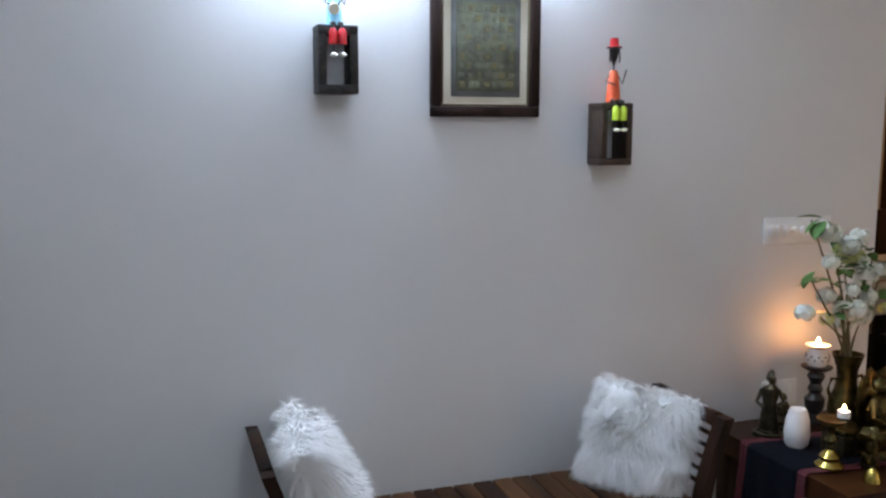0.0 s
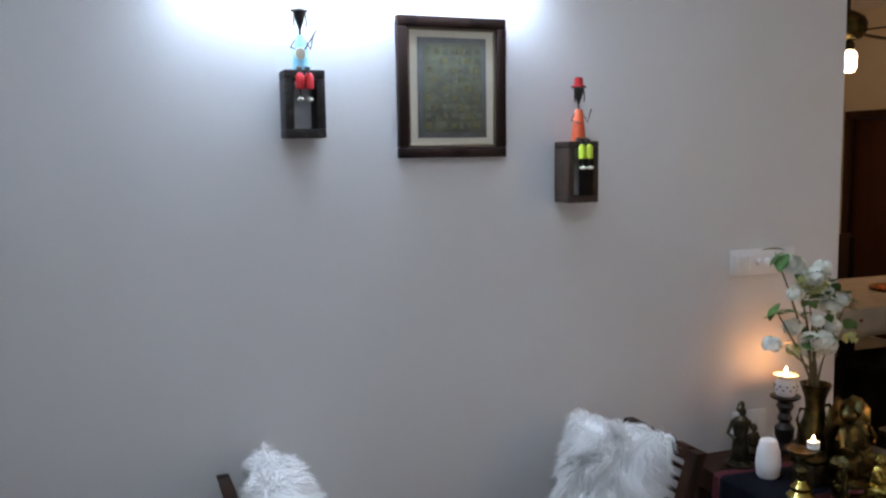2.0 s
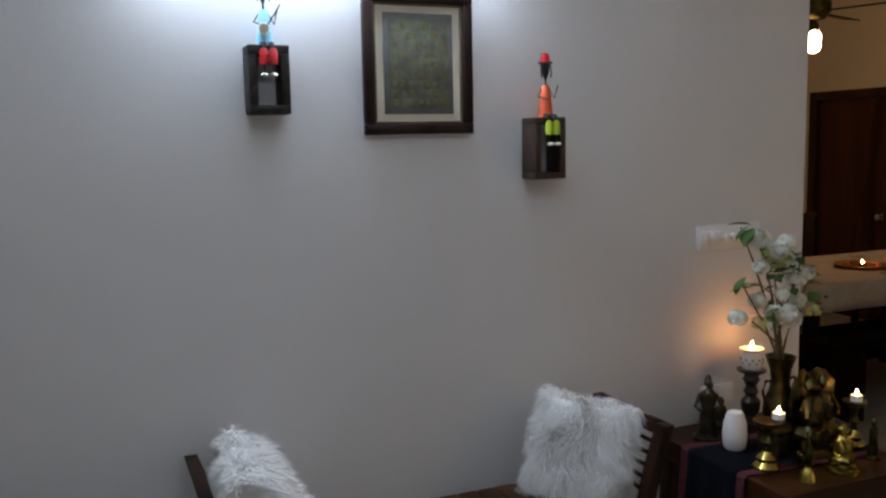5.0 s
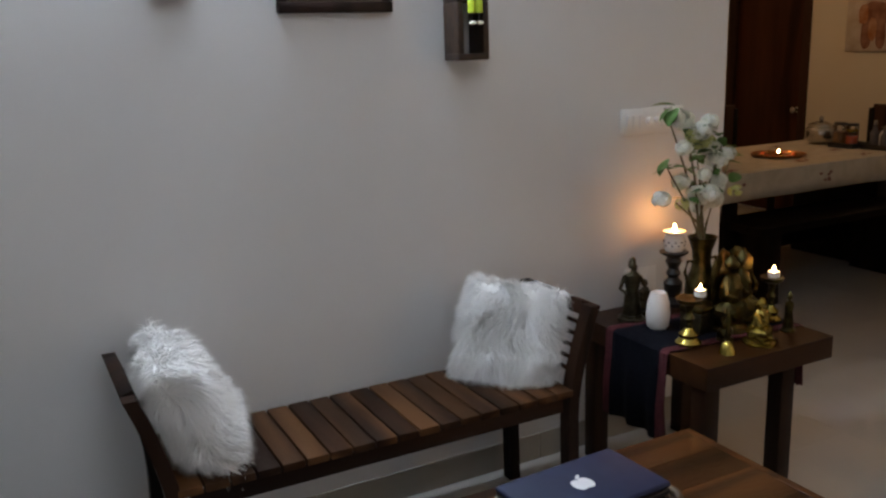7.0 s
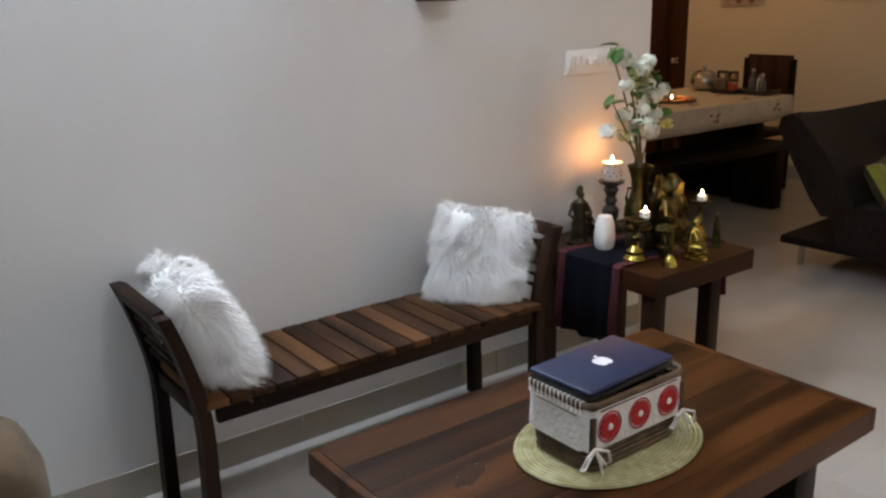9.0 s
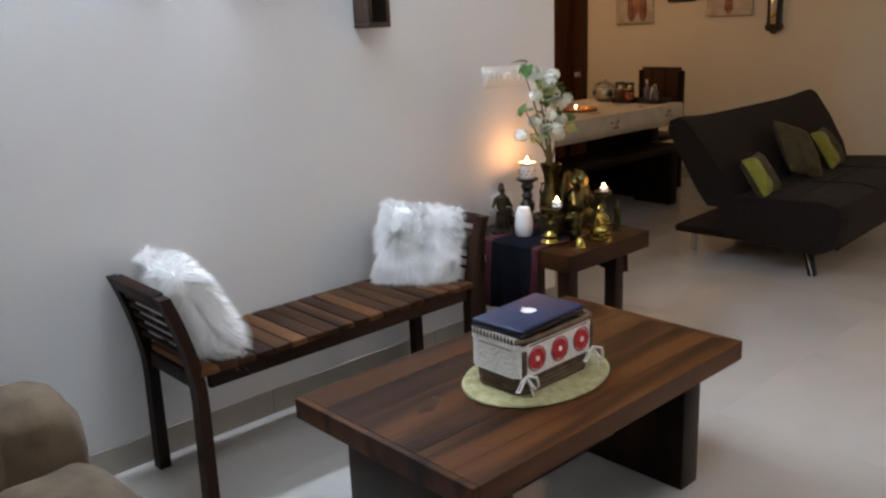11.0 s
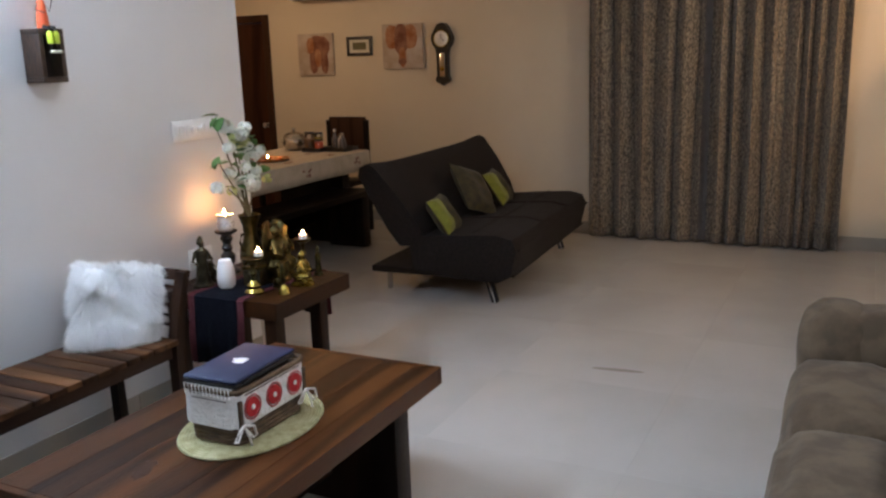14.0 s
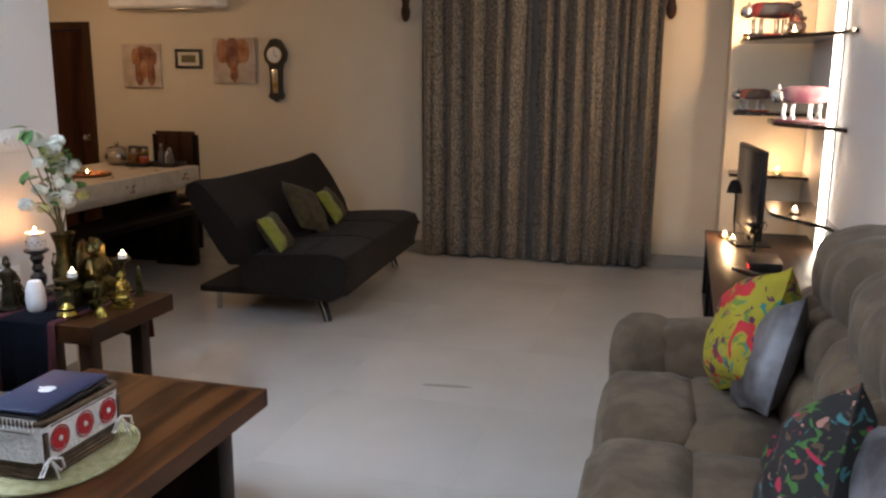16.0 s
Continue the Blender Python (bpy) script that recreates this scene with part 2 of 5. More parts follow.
M["satin"] = material("silver_satin", (0.050, 0.045, 0.046), 0.48, 0.15, (0.20, 0.19, 0.20), 9, bump=1.0, bump_scale=11, detail=6)
M["screen"] = material("dark_screen", (0.035, 0.034, 0.035), 0.22, 0, (0.045, 0.043, 0.043), 6, spec=1.0)
M["shelf"] = material("dark_shelf_board", (0.020, 0.014, 0.012), 0.25, 0, (0.04, 0.026, 0.02), 20, coat=0.3)
M["tv_wood"] = wood("tv_unit_top", (0.055, 0.030, 0.018), (0.11, 0.062, 0.036), 0, rough=0.3)
M["pink"] = material("pink_enamel", (0.20, 0.055, 0.080), 0.5, 0, (0.34, 0.19, 0.20), 9)


def floral(name, ground, blobs):
    """Printed cloth: a ground with scattered patches of several colours."""
    mat = material(name, ground, 0.8, 0, [c * 1.2 for c in ground], 12, bump=0.2, bump_scale=250)
    N, L = mat.node_tree.nodes, mat.node_tree.links
    b = N["Principled BSDF"]
    src = b.inputs["Base Color"].links[0].from_socket
    tc = [n for n in N if n.type == "TEX_COORD"][0]
    for i, (colour, scale, cut) in enumerate(blobs):
        mp = N.new("ShaderNodeMapping")
        mp.inputs["Location"].default_value = (3.1 * i + 1, 7.7 * i, 1.3 * i)
        L.new(tc.outputs["Object"], mp.inputs["Vector"])
        nz = N.new("ShaderNodeTexNoise")
        nz.inputs["Scale"].default_value, nz.inputs["Detail"].default_value, nz.inputs["Distortion"].default_value = scale, 1.5, 1.2
        L.new(mp.outputs["Vector"], nz.inputs["Vector"])
        rp = N.new("ShaderNodeValToRGB")
        rp.color_ramp.elements[0].position, rp.color_ramp.elements[1].position = cut, cut + 0.02
        L.new(nz.outputs["Fac"], rp.inputs["Fac"])
        mx = N.new("ShaderNodeMix")
        mx.data_type = "RGBA"
        L.new(rp.outputs["Color"], mx.inputs["Factor"])
        L.new(src, mx.inputs["A"])
        mx.inputs["B"].default_value = (*colour, 1)
        src = mx.outputs["Result"]
    L.new(src, b.inputs["Base Color"])
    return mat


M["floral_yellow"] = floral("yellow_floral_print", (0.33, 0.275, 0.012), [((0.15, 0.22, 0.03), 16, 0.57), ((0.05, 0.22, 0.20), 15, 0.66), ((0.50, 0.02, 0.025), 11, 0.585), ((0.11, 0.025, 0.06), 19, 0.62)])
M["floral_black"] = floral("black_floral_print", (0.012, 0.010, 0.010), [((0.10, 0.05, 0.025), 18, 0.63), ((0.05, 0.15, 0.02), 20, 0.64), ((0.40, 0.015, 0.05), 13, 0.61), ((0.05, 0.18, 0.19), 19, 0.66), ((0.42, 0.20, 0.15), 21, 0.69)])


# ---- making things ----
def mesh_of(bm, name):
    me = bpy.data.meshes.new(name)
    bm.normal_update()
    bm.to_mesh(me)
    bm.free()
    return me


def part(name, bm, mat, parent, label="", smooth=True):
    """One mesh object under a thing or a part."""
    me = mesh_of(bm, name)
    for m in (mat if isinstance(mat, (list, tuple)) else [mat]):
        me.materials.append(m)
    if smooth:
        me.polygons.foreach_set("use_smooth", [True] * len(me.polygons))
        me.set_sharp_from_angle(angle=radians(38))
    ob = new(name, me)
    ob.parent = parent
    if label:
        tagged(ob, label)
    return ob


def thing(name, m, label, category, group="", kind=""):
    ob = new(name)
    ob.empty_display_size = 0.05
    ob.matrix_world = m
    return tagged(ob, label, category, group, kind)


def solo(name, bm, mat, label, category, m=None, group="", kind="", smooth=True):
    ob = part(name, bm, mat, None, "", smooth)
    if m is not None:
        ob.matrix_world = m
    return tagged(ob, label, category, group, kind)


def box(x0, x1, y0, y1, z0, z1, bevel=0.004, segments=2, bm=None):
    own = bmesh.new()
    bmesh.ops.create_cube(own, size=1)
    for v in own.verts:
        v.co = Vector(((x0 + x1) / 2 + v.co.x * (x1 - x0), (y0 + y1) / 2 + v.co.y * (y1 - y0), (z0 + z1) / 2 + v.co.z * (z1 - z0)))
    if bevel:
        bmesh.ops.bevel(own, geom=list(own.edges), offset=bevel, segments=segments, profile=0.5, affect="EDGES")
    if bm is None:
        return own
    return join(bm, own)


def join(bm, other, mat_index=None):
    """Adds the geometry of other to bm, and frees other."""
    if mat_index is not None:
        for f in other.faces:
            f.material_index = mat_index
    me = bpy.data.meshes.new("tmp")
    other.to_mesh(me)
    other.free()
    bm.from_mesh(me)
    bpy.data.meshes.remove(me)
    return bm


def moved(bm, m):
    bm.transform(m)
    return bm


def lathe(profile, n=24, cap=True):
    """A turned shape from (radius, height) pairs."""
    bm = bmesh.new()
    rings = []
    for r, z in profile:
        rings.append([bm.verts.new((r * math.cos(2 * math.pi * i / n), r * math.sin(2 * math.pi * i / n), z)) for i in range(n)])
    for a, b in zip(rings, rings[1:]):
        for i in range(n):
            bm.faces.new((a[i], a[(i + 1) % n], b[(i + 1) % n], b[i]))
    if cap:
        bm.faces.new(list(reversed(rings[0])))
        bm.faces.new(rings[-1])
    return bm


def rod(points, radius, n=8):
    """A round bar along points; radius a number or one a point."""
    pts = [Vector(p) for p in points]
    bm = bmesh.new()
    rings = []
    up = Vector((0, 0, 1))
    for i, p in enumerate(pts):
        d = (pts[min(i + 1, len(pts) - 1)] - pts[max(i - 1, 0)]).normalized()
        ref = up if abs(d.z) < 0.95 else Vector((1, 0, 0))
        a = d.cross(ref).normalized()
        b = d.cross(a).normalized()
        r = radius[i] if isinstance(radius, (list, tuple)) else radius
        rings.append([bm.verts.new(p + r * (math.cos(2 * math.pi * k / n) * a + math.sin(2 * math.pi * k / n) * b)) for k in range(n)])
    for a, b in zip(rings, rings[1:]):
        for k in range(n):
            bm.faces.new((a[k], b[k], b[(k + 1) % n], a[(k + 1) % n]))
    bm.faces.new(rings[0])
    bm.faces.new(list(reversed(rings[-1])))
    bmesh.ops.recalc_face_normals(bm, faces=bm.faces)
    return bm


def loft(rows, close=False):
    """A skin over rows of points; close joins the first and last of each row."""
    bm = bmesh.new()
    vs = [[bm.verts.new(p) for p in r] for r in rows]
    n = len(vs[0])
    for a, b in zip(vs, vs[1:]):
        for i in range(n if close else n - 1):
            bm.faces.new((a[i], a[(i + 1) % n], b[(i + 1) % n], b[i]))
    if close:
        bm.faces.new(list(reversed(vs[0])))
        bm.faces.new(vs[-1])
    bmesh.ops.recalc_face_normals(bm, faces=bm.faces)
    return bm


def puff(sx, sy, sz, e=0.45, n=28, lump=0.0, seed=0, e2=None):
    """A pillowy block: a superellipsoid with soft lumps."""
    bm = bmesh.new()
    bmesh.ops.create_uvsphere(bm, u_segments=n, v_segments=n // 2 + 2, radius=1)
    sg = lambda v, p: math.copysign(abs(v) ** p, v)
    for v in bm.verts:
        x, y, z = v.co
        r = math.hypot(x, y)
        k = r ** (e2 or e) / max(r, 1e-6)
        q = Vector((sg(x / max(r, 1e-6), e) * k * r, sg(y / max(r, 1e-6), e) * k * r, sg(z, e2 or e)))
        if lump:
            q *= 1 + lump * noise.noise(v.co * 2.3 + Vector((seed, seed * 2, 0)))
        v.co = Vector((q.x * sx / 2, q.y * sy / 2, q.z * sz / 2))
    return bm


# ---- structure ----
WALL_Y, WALL_END, FAR_X, RIGHT_Y, CEIL = 2.62, 2.495, 5.935, -0.96, 2.75
BACK_X, NORTH_Y = -2.6, 6.4
floor = thing("floor", pose(0, 0, 0), "glossy cream vitrified floor tiles with fine joints", "floor", kind="structure")
part("screed", box(BACK_X - 0.2, FAR_X + 0.2, RIGHT_Y - 0.2, NORTH_Y + 0.2, -0.12, -0.003, 0), M["grout"], floor)
solo("ceiling", box(BACK_X - 0.2, FAR_X + 0.2, RIGHT_Y - 0.2, NORTH_Y + 0.2, CEIL, CEIL + 0.15, 0), M["ceil"], "plain off-white painted ceiling", "ceiling", kind="structure", smooth=False)
solo("wall_north", box(BACK_X, WALL_END, WALL_Y, WALL_Y + 0.15, 0, CEIL, 0.003), M["paint"], "plain off-white painted wall behind the bench", "wall", kind="structure", smooth=False)
solo("wall_dining_west", box(WALL_END - 0.16, WALL_END - 0.004, WALL_Y + 0.15, NORTH_Y, 0, CEIL, 0), M["cream"], "plain cream painted wall of the dining room", "wall", kind="structure", smooth=False)
solo("wall_dining_north", box(WALL_END - 0.2, FAR_X, NORTH_Y, NORTH_Y + 0.15, 0, CEIL, 0), M["cream"], "plain cream painted wall of the dining room", "wall", kind="structure", smooth=False)
solo("wall_south", box(BACK_X, FAR_X, RIGHT_Y - 0.15, RIGHT_Y, 0, CEIL, 0), M["paint"], "plain off-white painted wall with floating shelves", "wall", kind="structure", smooth=False)
solo("wall_west", box(BACK_X - 0.15, BACK_X, RIGHT_Y - 0.15, WALL_Y + 0.15, 0, CEIL, 0), M["paint"], "plain off-white painted wall", "wall", kind="structure", smooth=False)
# the wall with the door and the curtain, pieces round the door opening
DOOR_Y0, DOOR_Y1, DOOR_H = 5.065, 5.925, 1.918
east = bmesh.new()
box(FAR_X, FAR_X + 0.15, RIGHT_Y - 0.15, DOOR_Y0, 0, CEIL, 0, bm=east)
box(FAR_X, FAR_X + 0.15, DOOR_Y1, NORTH_Y + 0.15, 0, CEIL, 0, bm=east)
box(FAR_X, FAR_X + 0.15, DOOR_Y0, DOOR_Y1, DOOR_H, CEIL, 0, bm=east)
solo("wall_east", east, M["cream"], "cream painted wall with pictures, clock and curtain", "wall", kind="structure", smooth=False)
# cream here puts the warm glow of tealights and light strip into the colour
solo("column", box(5.47, FAR_X - 0.002, RIGHT_Y + 0.002, -0.435, 0, CEIL, 0.004), M["cream"], "plain corner column, warm tealight and strip glow painted in as cream", "column", kind="structure", smooth=False)


def skirting(name, x0, x1, y0, y1, axis):
    ob = thing(name, pose(0, 0, 0), "beige tile skirting along the wall foot", "skirting", kind="structure")
    a, b = (x0, x1) if axis == 0 else (y0, y1)
    n = max(1, round((b - a) / 0.8))
    for i in range(n):
        s, e = a + (b - a) * i / n + 0.001, a + (b - a) * (i + 1) / n - 0.001
        part("tile", box(s, e, y0, y1, 0, 0.1, 0.002, 1) if axis == 0 else box(x0, x1, s, e, 0, 0.1, 0.002, 1), M["skirt"], ob)


skirting("baseboard_north", BACK_X, WALL_END, WALL_Y - 0.006, WALL_Y, 0)
skirting("baseboard_east", FAR_X - 0.012, FAR_X, -0.43, DOOR_Y0 - 0.01, 1)
skirting("baseboard_south", BACK_X, 5.47, RIGHT_Y, RIGHT_Y + 0.012, 0)

# the door
door = thing("door_1", pose(FAR_X, 0, 0), "closed dark brown veneered door in a wooden frame", "door", kind="structure")
part("door_leaf", box(0.03, 0.07, DOOR_Y0 + 0.075, DOOR_Y1 - 0.075, 0.005, DOOR_H - 0.075, 0.003), M["door_wood"], door)
for y0, y1, z0, z1 in ((DOOR_Y0, DOOR_Y0 + 0.07, 0, DOOR_H), (DOOR_Y1 - 0.07, DOOR_Y1, 0, DOOR_H), (DOOR_Y0 + 0.071, DOOR_Y1 - 0.071, DOOR_H - 0.07, DOOR_H)):
    part("door_frame", box(-0.022, 0.13, y0, y1, z0, z1, 0.006), M["frame_wood"], door)
handle = part("door_handle", moved(lathe([(0.026, 0), (0.026, 0.006), (0.01, 0.01), (0.01, 0.04), (0.024, 0.048), (0.026, 0.062), (0.012, 0.07)]), pose(0.03, DOOR_Y0 + 0.11, 0.878, 0, -90, 0)), M["chrome"], door, "round chrome knob")
# ---- tube light, fan light ----
tube = thing("tube_light", pose(0.690, WALL_Y, 2.152, 0, -1.2, 0) @ Matrix.Diagonal((0.955, 1, 1, 1)), "lit white tube batten lamp on the wall", "lamp")
part("housing", box(-0.555, 0.555, -0.030, 0, -0.035, 0.040, 0.006), M["white_plastic"], tube)
part("diffuser", moved(lathe([(0.030, -0.535), (0.030, 0.535)], 20), pose(0, -0.038, 0.004, 0, 90, 0)), M["tube"], tube, "glowing cool white diffuser")
for s in (-1, 1):
    part("end_cap", box(min(s * 0.536, s * 0.575), max(s * 0.536, s * 0.575), -0.074, 0, -0.040, 0.045, 0.006), M["white_plastic"], tube)

# assumed panel, out of view: added fill for the bench wall and near floor
panel = thing("ceiling_light", pose(0.50, 0.55, CEIL), "unseen square ceiling panel added as fill light", "lamp")
part("frame", box(-0.31, 0.31, -0.31, 0.31, -0.018, 0, 0.004), M["white_plastic"], panel)
part("diffuser", box(-0.29, 0.29, -0.29, 0.29, -0.024, -0.016, 0.002), M["fill_glow"], panel, "glowing warm white diffuser")

# ceiling fan with a lamp over the dining table
FX, FY = 4.57, 4.62
fan = thing("ceiling_fan", pose(FX, FY, CEIL) @ Matrix.Diagonal((1, 1, 1.12, 1)), "dark bronze ceiling fan with lit glass lamp shades", "fan")
part("canopy", lathe([(0.06, 0), (0.075, -0.01), (0.06, -0.07), (0.03, -0.10), (0.015, -0.11)][::-1]), M["bronze"], fan)
part("down_rod", lathe([(0.012, -0.22), (0.012, -0.10)], 12), M["bronze"], fan)
part("motor", lathe([(0.03, -0.40), (0.08, -0.39), (0.115, -0.35), (0.12, -0.30), (0.10, -0.26), (0.05, -0.235), (0.02, -0.22)]), M["brass"], fan)
for i in range(4):
    bm = box(0.10, 0.62, -0.06, 0.06, -0.004, 0.004, 0.003)
    for v in bm.verts:
        v.co.y *= 0.55 + 0.6 * min(1, (v.co.x - 0.1) / 0.35)
    part("blade", moved(bm, pose(0, 0, -0.345, 0, 0, 90 * i + 20) @ pose(0, 0, 0, 9, 0, 0)), M["dark_wood"], fan)
part("lamp_hub", lathe([(0.02, -0.50), (0.045, -0.48), (0.045, -0.42), (0.03, -0.40)]), M["brass"], fan)
for i in range(3):
    a = 120 * i + 250
    m = pose(0, 0, -0.47, 0, 0, a) @ pose(0.07, 0, 0, 0, 55, 0)
    part("lamp_arm", moved(rod([(-0.05, 0, 0.02), (0, 0, 0)], 0.008), m), M["brass"], fan)
    part("shade", moved(lathe([(0.02, 0.0), (0.035, -0.02), (0.05, -0.06), (0.07, -0.10)], 20, cap=True), m), M["bulb"], fan, "glowing frosted glass shade")
lamp("fan_bulb", "POINT", pose(FX, FY, CEIL - 0.68), 7.6, (0.97, 0.58, 0.29), 0.06)

# ---- bench ----
def flare(z):
    """How far the end posts lean outwards at that height."""
    return 0.010 - 0.012 * z + (max(0, z - 0.36) / 0.33) ** 1.6 * 0.080


BX0, BX1, BY0, BY1, SEAT = 0.322, 1.475, 2.190, 2.574, 0.453
bench = thing("bench", pose(0, 0, 0), "dark rosewood settee bench with slatted seat and flared ends", "bench")


def post(side, y):
    rows = []
    for i in range(13):
        z = 0.70 * i / 12
        x = (BX0 - flare(z)) if side < 0 else (BX1 + flare(z))
        w = 0.020 - 0.003 * i / 12
        rows.append([(x - w, y - 0.022, z), (x + w, y - 0.022, z), (x + w, y + 0.022, z), (x - w, y + 0.022, z)])
    return loft(rows, close=True)


for side in (-1, 1):
    for y in (BY0 + 0.022, BY1 - 0.022):
        part("leg", post(side, y), M["bench_z"], bench)
    # top rail and cross slats between the posts
    for i, z in enumerate((0.50, 0.535, 0.57, 0.605, 0.64, 0.685)):
        x = (BX0 - flare(z)) if side < 0 else (BX1 + flare(z))
        h = 0.0065 if i < 5 else 0.022
        bm = box(-0.006 if i < 5 else -0.017, 0.006 if i < 5 else 0.017, BY0 + 0.045, BY1 - 0.045, -h, h, 0.003)
        part("end_slat" if i < 5 else "top_rail", moved(bm, pose(x, 0, z, 0, side * 18, 0)), M["bench_x"], bench)
    part("end_rail", box(*((BX0 - 0.012, BX0 + 0.012) if side < 0 else (BX1 - 0.012, BX1 + 0.012)), BY0 + 0.045, BY1 - 0.045, 0.380, 0.428, 0.003), M["bench_x"], bench)
part("apron", box(BX0 + 0.026, BX1 - 0.026, BY0 + 0.006, BY0 + 0.030, 0.384, 0.430, 0.004), M["bench_x"], bench)
part("apron", box(BX0 + 0.026, BX1 - 0.026, BY1 - 0.030, BY1 - 0.006, 0.384, 0.430, 0.004), M["bench_x"], bench)
n_slats = 18
pitch = (BX1 - BX0 + 0.01) / n_slats
for i in range(n_slats):
    x = BX0 - 0.005 + pitch * i
    part("slat", box(x + 0.002, x + pitch - 0.003, BY0 - 0.004, BY1 - 0.026, 0.4315, SEAT + random.uniform(-0.001, 0.001), 0.003), M["slat"], bench)

# ---- fur cushions ----
def fur_block(seed):
    """A square knife-edge cushion with pointed corners."""
    bm = bmesh.new()
    n = 18
    for s in (-1, 1):
        grid = []
        for i in range(n + 1):
            row = []
            for j in range(n + 1):
                u, v = 2 * i / n - 1, 2 * j / n - 1
                fat = ((1 - u ** 4) * (1 - v ** 4)) ** 0.5
                pinch = 1 - 0.06 * (1 - abs(u) ** 2) * abs(v) - 0.06 * (1 - abs(v) ** 2) * abs(u)
                row.append(bm.verts.new((0.165 * u * pinch, s * 0.062 * fat * (1 + 0.15 * noise.noise(Vector((u * 2, v * 2, seed)))), 0.165 * v * pinch)))
            grid.append(row)
        for i in range(n):
            for j in range(n):
                f = (grid[i][j], grid[i + 1][j], grid[i + 1][j + 1], grid[i][j + 1])
                bm.faces.new(f if s < 0 else f[::-1])
    bmesh.ops.remove_doubles(bm, verts=bm.verts, dist=0.0005)
    return bm


def fur_cushion(m, label, seed):
    ob = thing("fur_cushion", m, label, "cushion", "fur cushions on the bench")
    rng = random.Random(seed)
    base = fur_block(seed)
    base.normal_update()
    verts, faces = [], []
    fs = list(base.faces)
    w = [f.calc_area() for f in fs]
    for f in rng.choices(fs, w, k=19000):
        vs = [v.co for v in f.verts]
        a, b = rng.random(), rng.random()
        p = (vs[0].lerp(vs[1], a)).lerp(vs[-1].lerp(vs[2 if len(vs) > 2 else 1], a), b)
        nrm = f.normal
        clump = Vector((noise.noise(p * 13 + Vector((seed, 0, 0))), noise.noise(p * 13 + Vector((0, seed, 9))), noise.noise(p * 13 + Vector((5, 0, seed))) - 0.25))
        d = (nrm * 0.70 + clump * 1.0 + Vector((0, 0, -0.12)) + Vector((rng.gauss(0, 0.14), rng.gauss(0, 0.14), rng.gauss(0, 0.14)))).normalized()
        length = rng.uniform(0.026, 0.060)
        side = d.cross(Vector((rng.gauss(0, 1), rng.gauss(0, 1), rng.gauss(0, 1)))).normalized() * 0.0012
        down = Vector((0, 0, -1))
        q1 = p + d * length * 0.5
        q2 = p + d * length + down * length * 0.30 + clump * 0.014
        k = len(verts)
        verts += [p - side, p + side, q1 + side * 0.8, q1 - side * 0.8, q2]
        faces += [(k, k + 1, k + 2, k + 3), (k + 3, k + 2, k + 4)]
    part("cover", base, M["fur"], ob)
    me = bpy.data.meshes.new("fur")
    me.from_pydata([tuple(v) for v in verts], [], faces)
    me.materials.append(M["fur"])
    f = new("fur", me)
    f.parent = ob
    tagged(f, "long white faux fur strands", kind="stuff")
    return ob


fur_cushion(pose(0.394, 2.385, 0.606, 0, -27, 0) @ pose(0, 0, 0, 0, 0, 82), "fluffy white long-fur cushion leaning on the bench end", 3)
fur_cushion(pose(1.388, 2.395, 0.594, 0, 9, 0) @ Matrix.Diagonal((0.93, 0.93, 0.93, 1)) @ pose(0, 0, 0, -12, 0, -43), "fluffy white long-fur cushion propped in the bench corner", 8)

# ---- coffee table ----
CX0, CX1, CY0, CY1, CZ = 0.400, 1.576, 1.117, 1.808, 0.458
coffee = thing("coffee_table", pose(0, 0, 0), "solid brown sheesham coffee table with slab legs", "table")
cuts = (0.0, 0.13, 0.31, 0.46, 0.66, 0.83, 1.0)
for a, b in zip(cuts, cuts[1:]):
    part("plank", box(CX0 + 0.0225, CX1 - 0.0225, CY0 + (CY1 - CY0) * a + 0.0003, CY0 + (CY1 - CY0) * b - 0.0003, CZ - 0.06, CZ, 0.0005, 1), M["table_x"], coffee)
for x in (CX0, CX1 - 0.022):
    part("end_strip", box(x, x + 0.022, CY0, CY1, CZ - 0.06, CZ, 0.002, 1), M["table_x"], coffee)
part("knot", moved(puff(0.10, 0.045, 0.0012, 1.0, 24, 0.5, 4), pose(0.62, 1.50, CZ + 0.0002, 0, 0, 25)), M["bench_x"], coffee, "dark knot in the wood")
for x in (CX0 + 0.16, CX1 - 0.16):
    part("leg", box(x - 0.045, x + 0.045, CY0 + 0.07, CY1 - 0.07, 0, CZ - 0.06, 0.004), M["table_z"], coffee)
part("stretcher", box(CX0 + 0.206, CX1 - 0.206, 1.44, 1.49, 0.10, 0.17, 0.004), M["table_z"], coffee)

# ---- side table ----
SX0, SX1, SY0, SY1, SZ = 1.785, 2.325, 1.955, 2.575, 0.53
side_table = thing("side_table", pose(0, 0, 0), "square brown sheesham side table with block legs", "table")
for i in range(4):
    y0 = SY0 + (SY1 - SY0) * i / 4
    part("plank", box(SX0, SX1, y0 + 0.0003, y0 + (SY1 - SY0) / 4 - 0.0003, SZ - 0.072, SZ, 0.0005, 1), M["side_y"], side_table)
for x, ys in ((SX0 + 0.045, (SY0 + 0.05, SY1 - 0.05)), (SX1 - 0.085, (SY0 + 0.12, SY1 - 0.05))):
    for y in ys:
        part("leg", box(x - 0.030, x + 0.030, y - 0.030, y + 0.030, 0, SZ - 0.072, 0.004), M["table_z"], side_table)

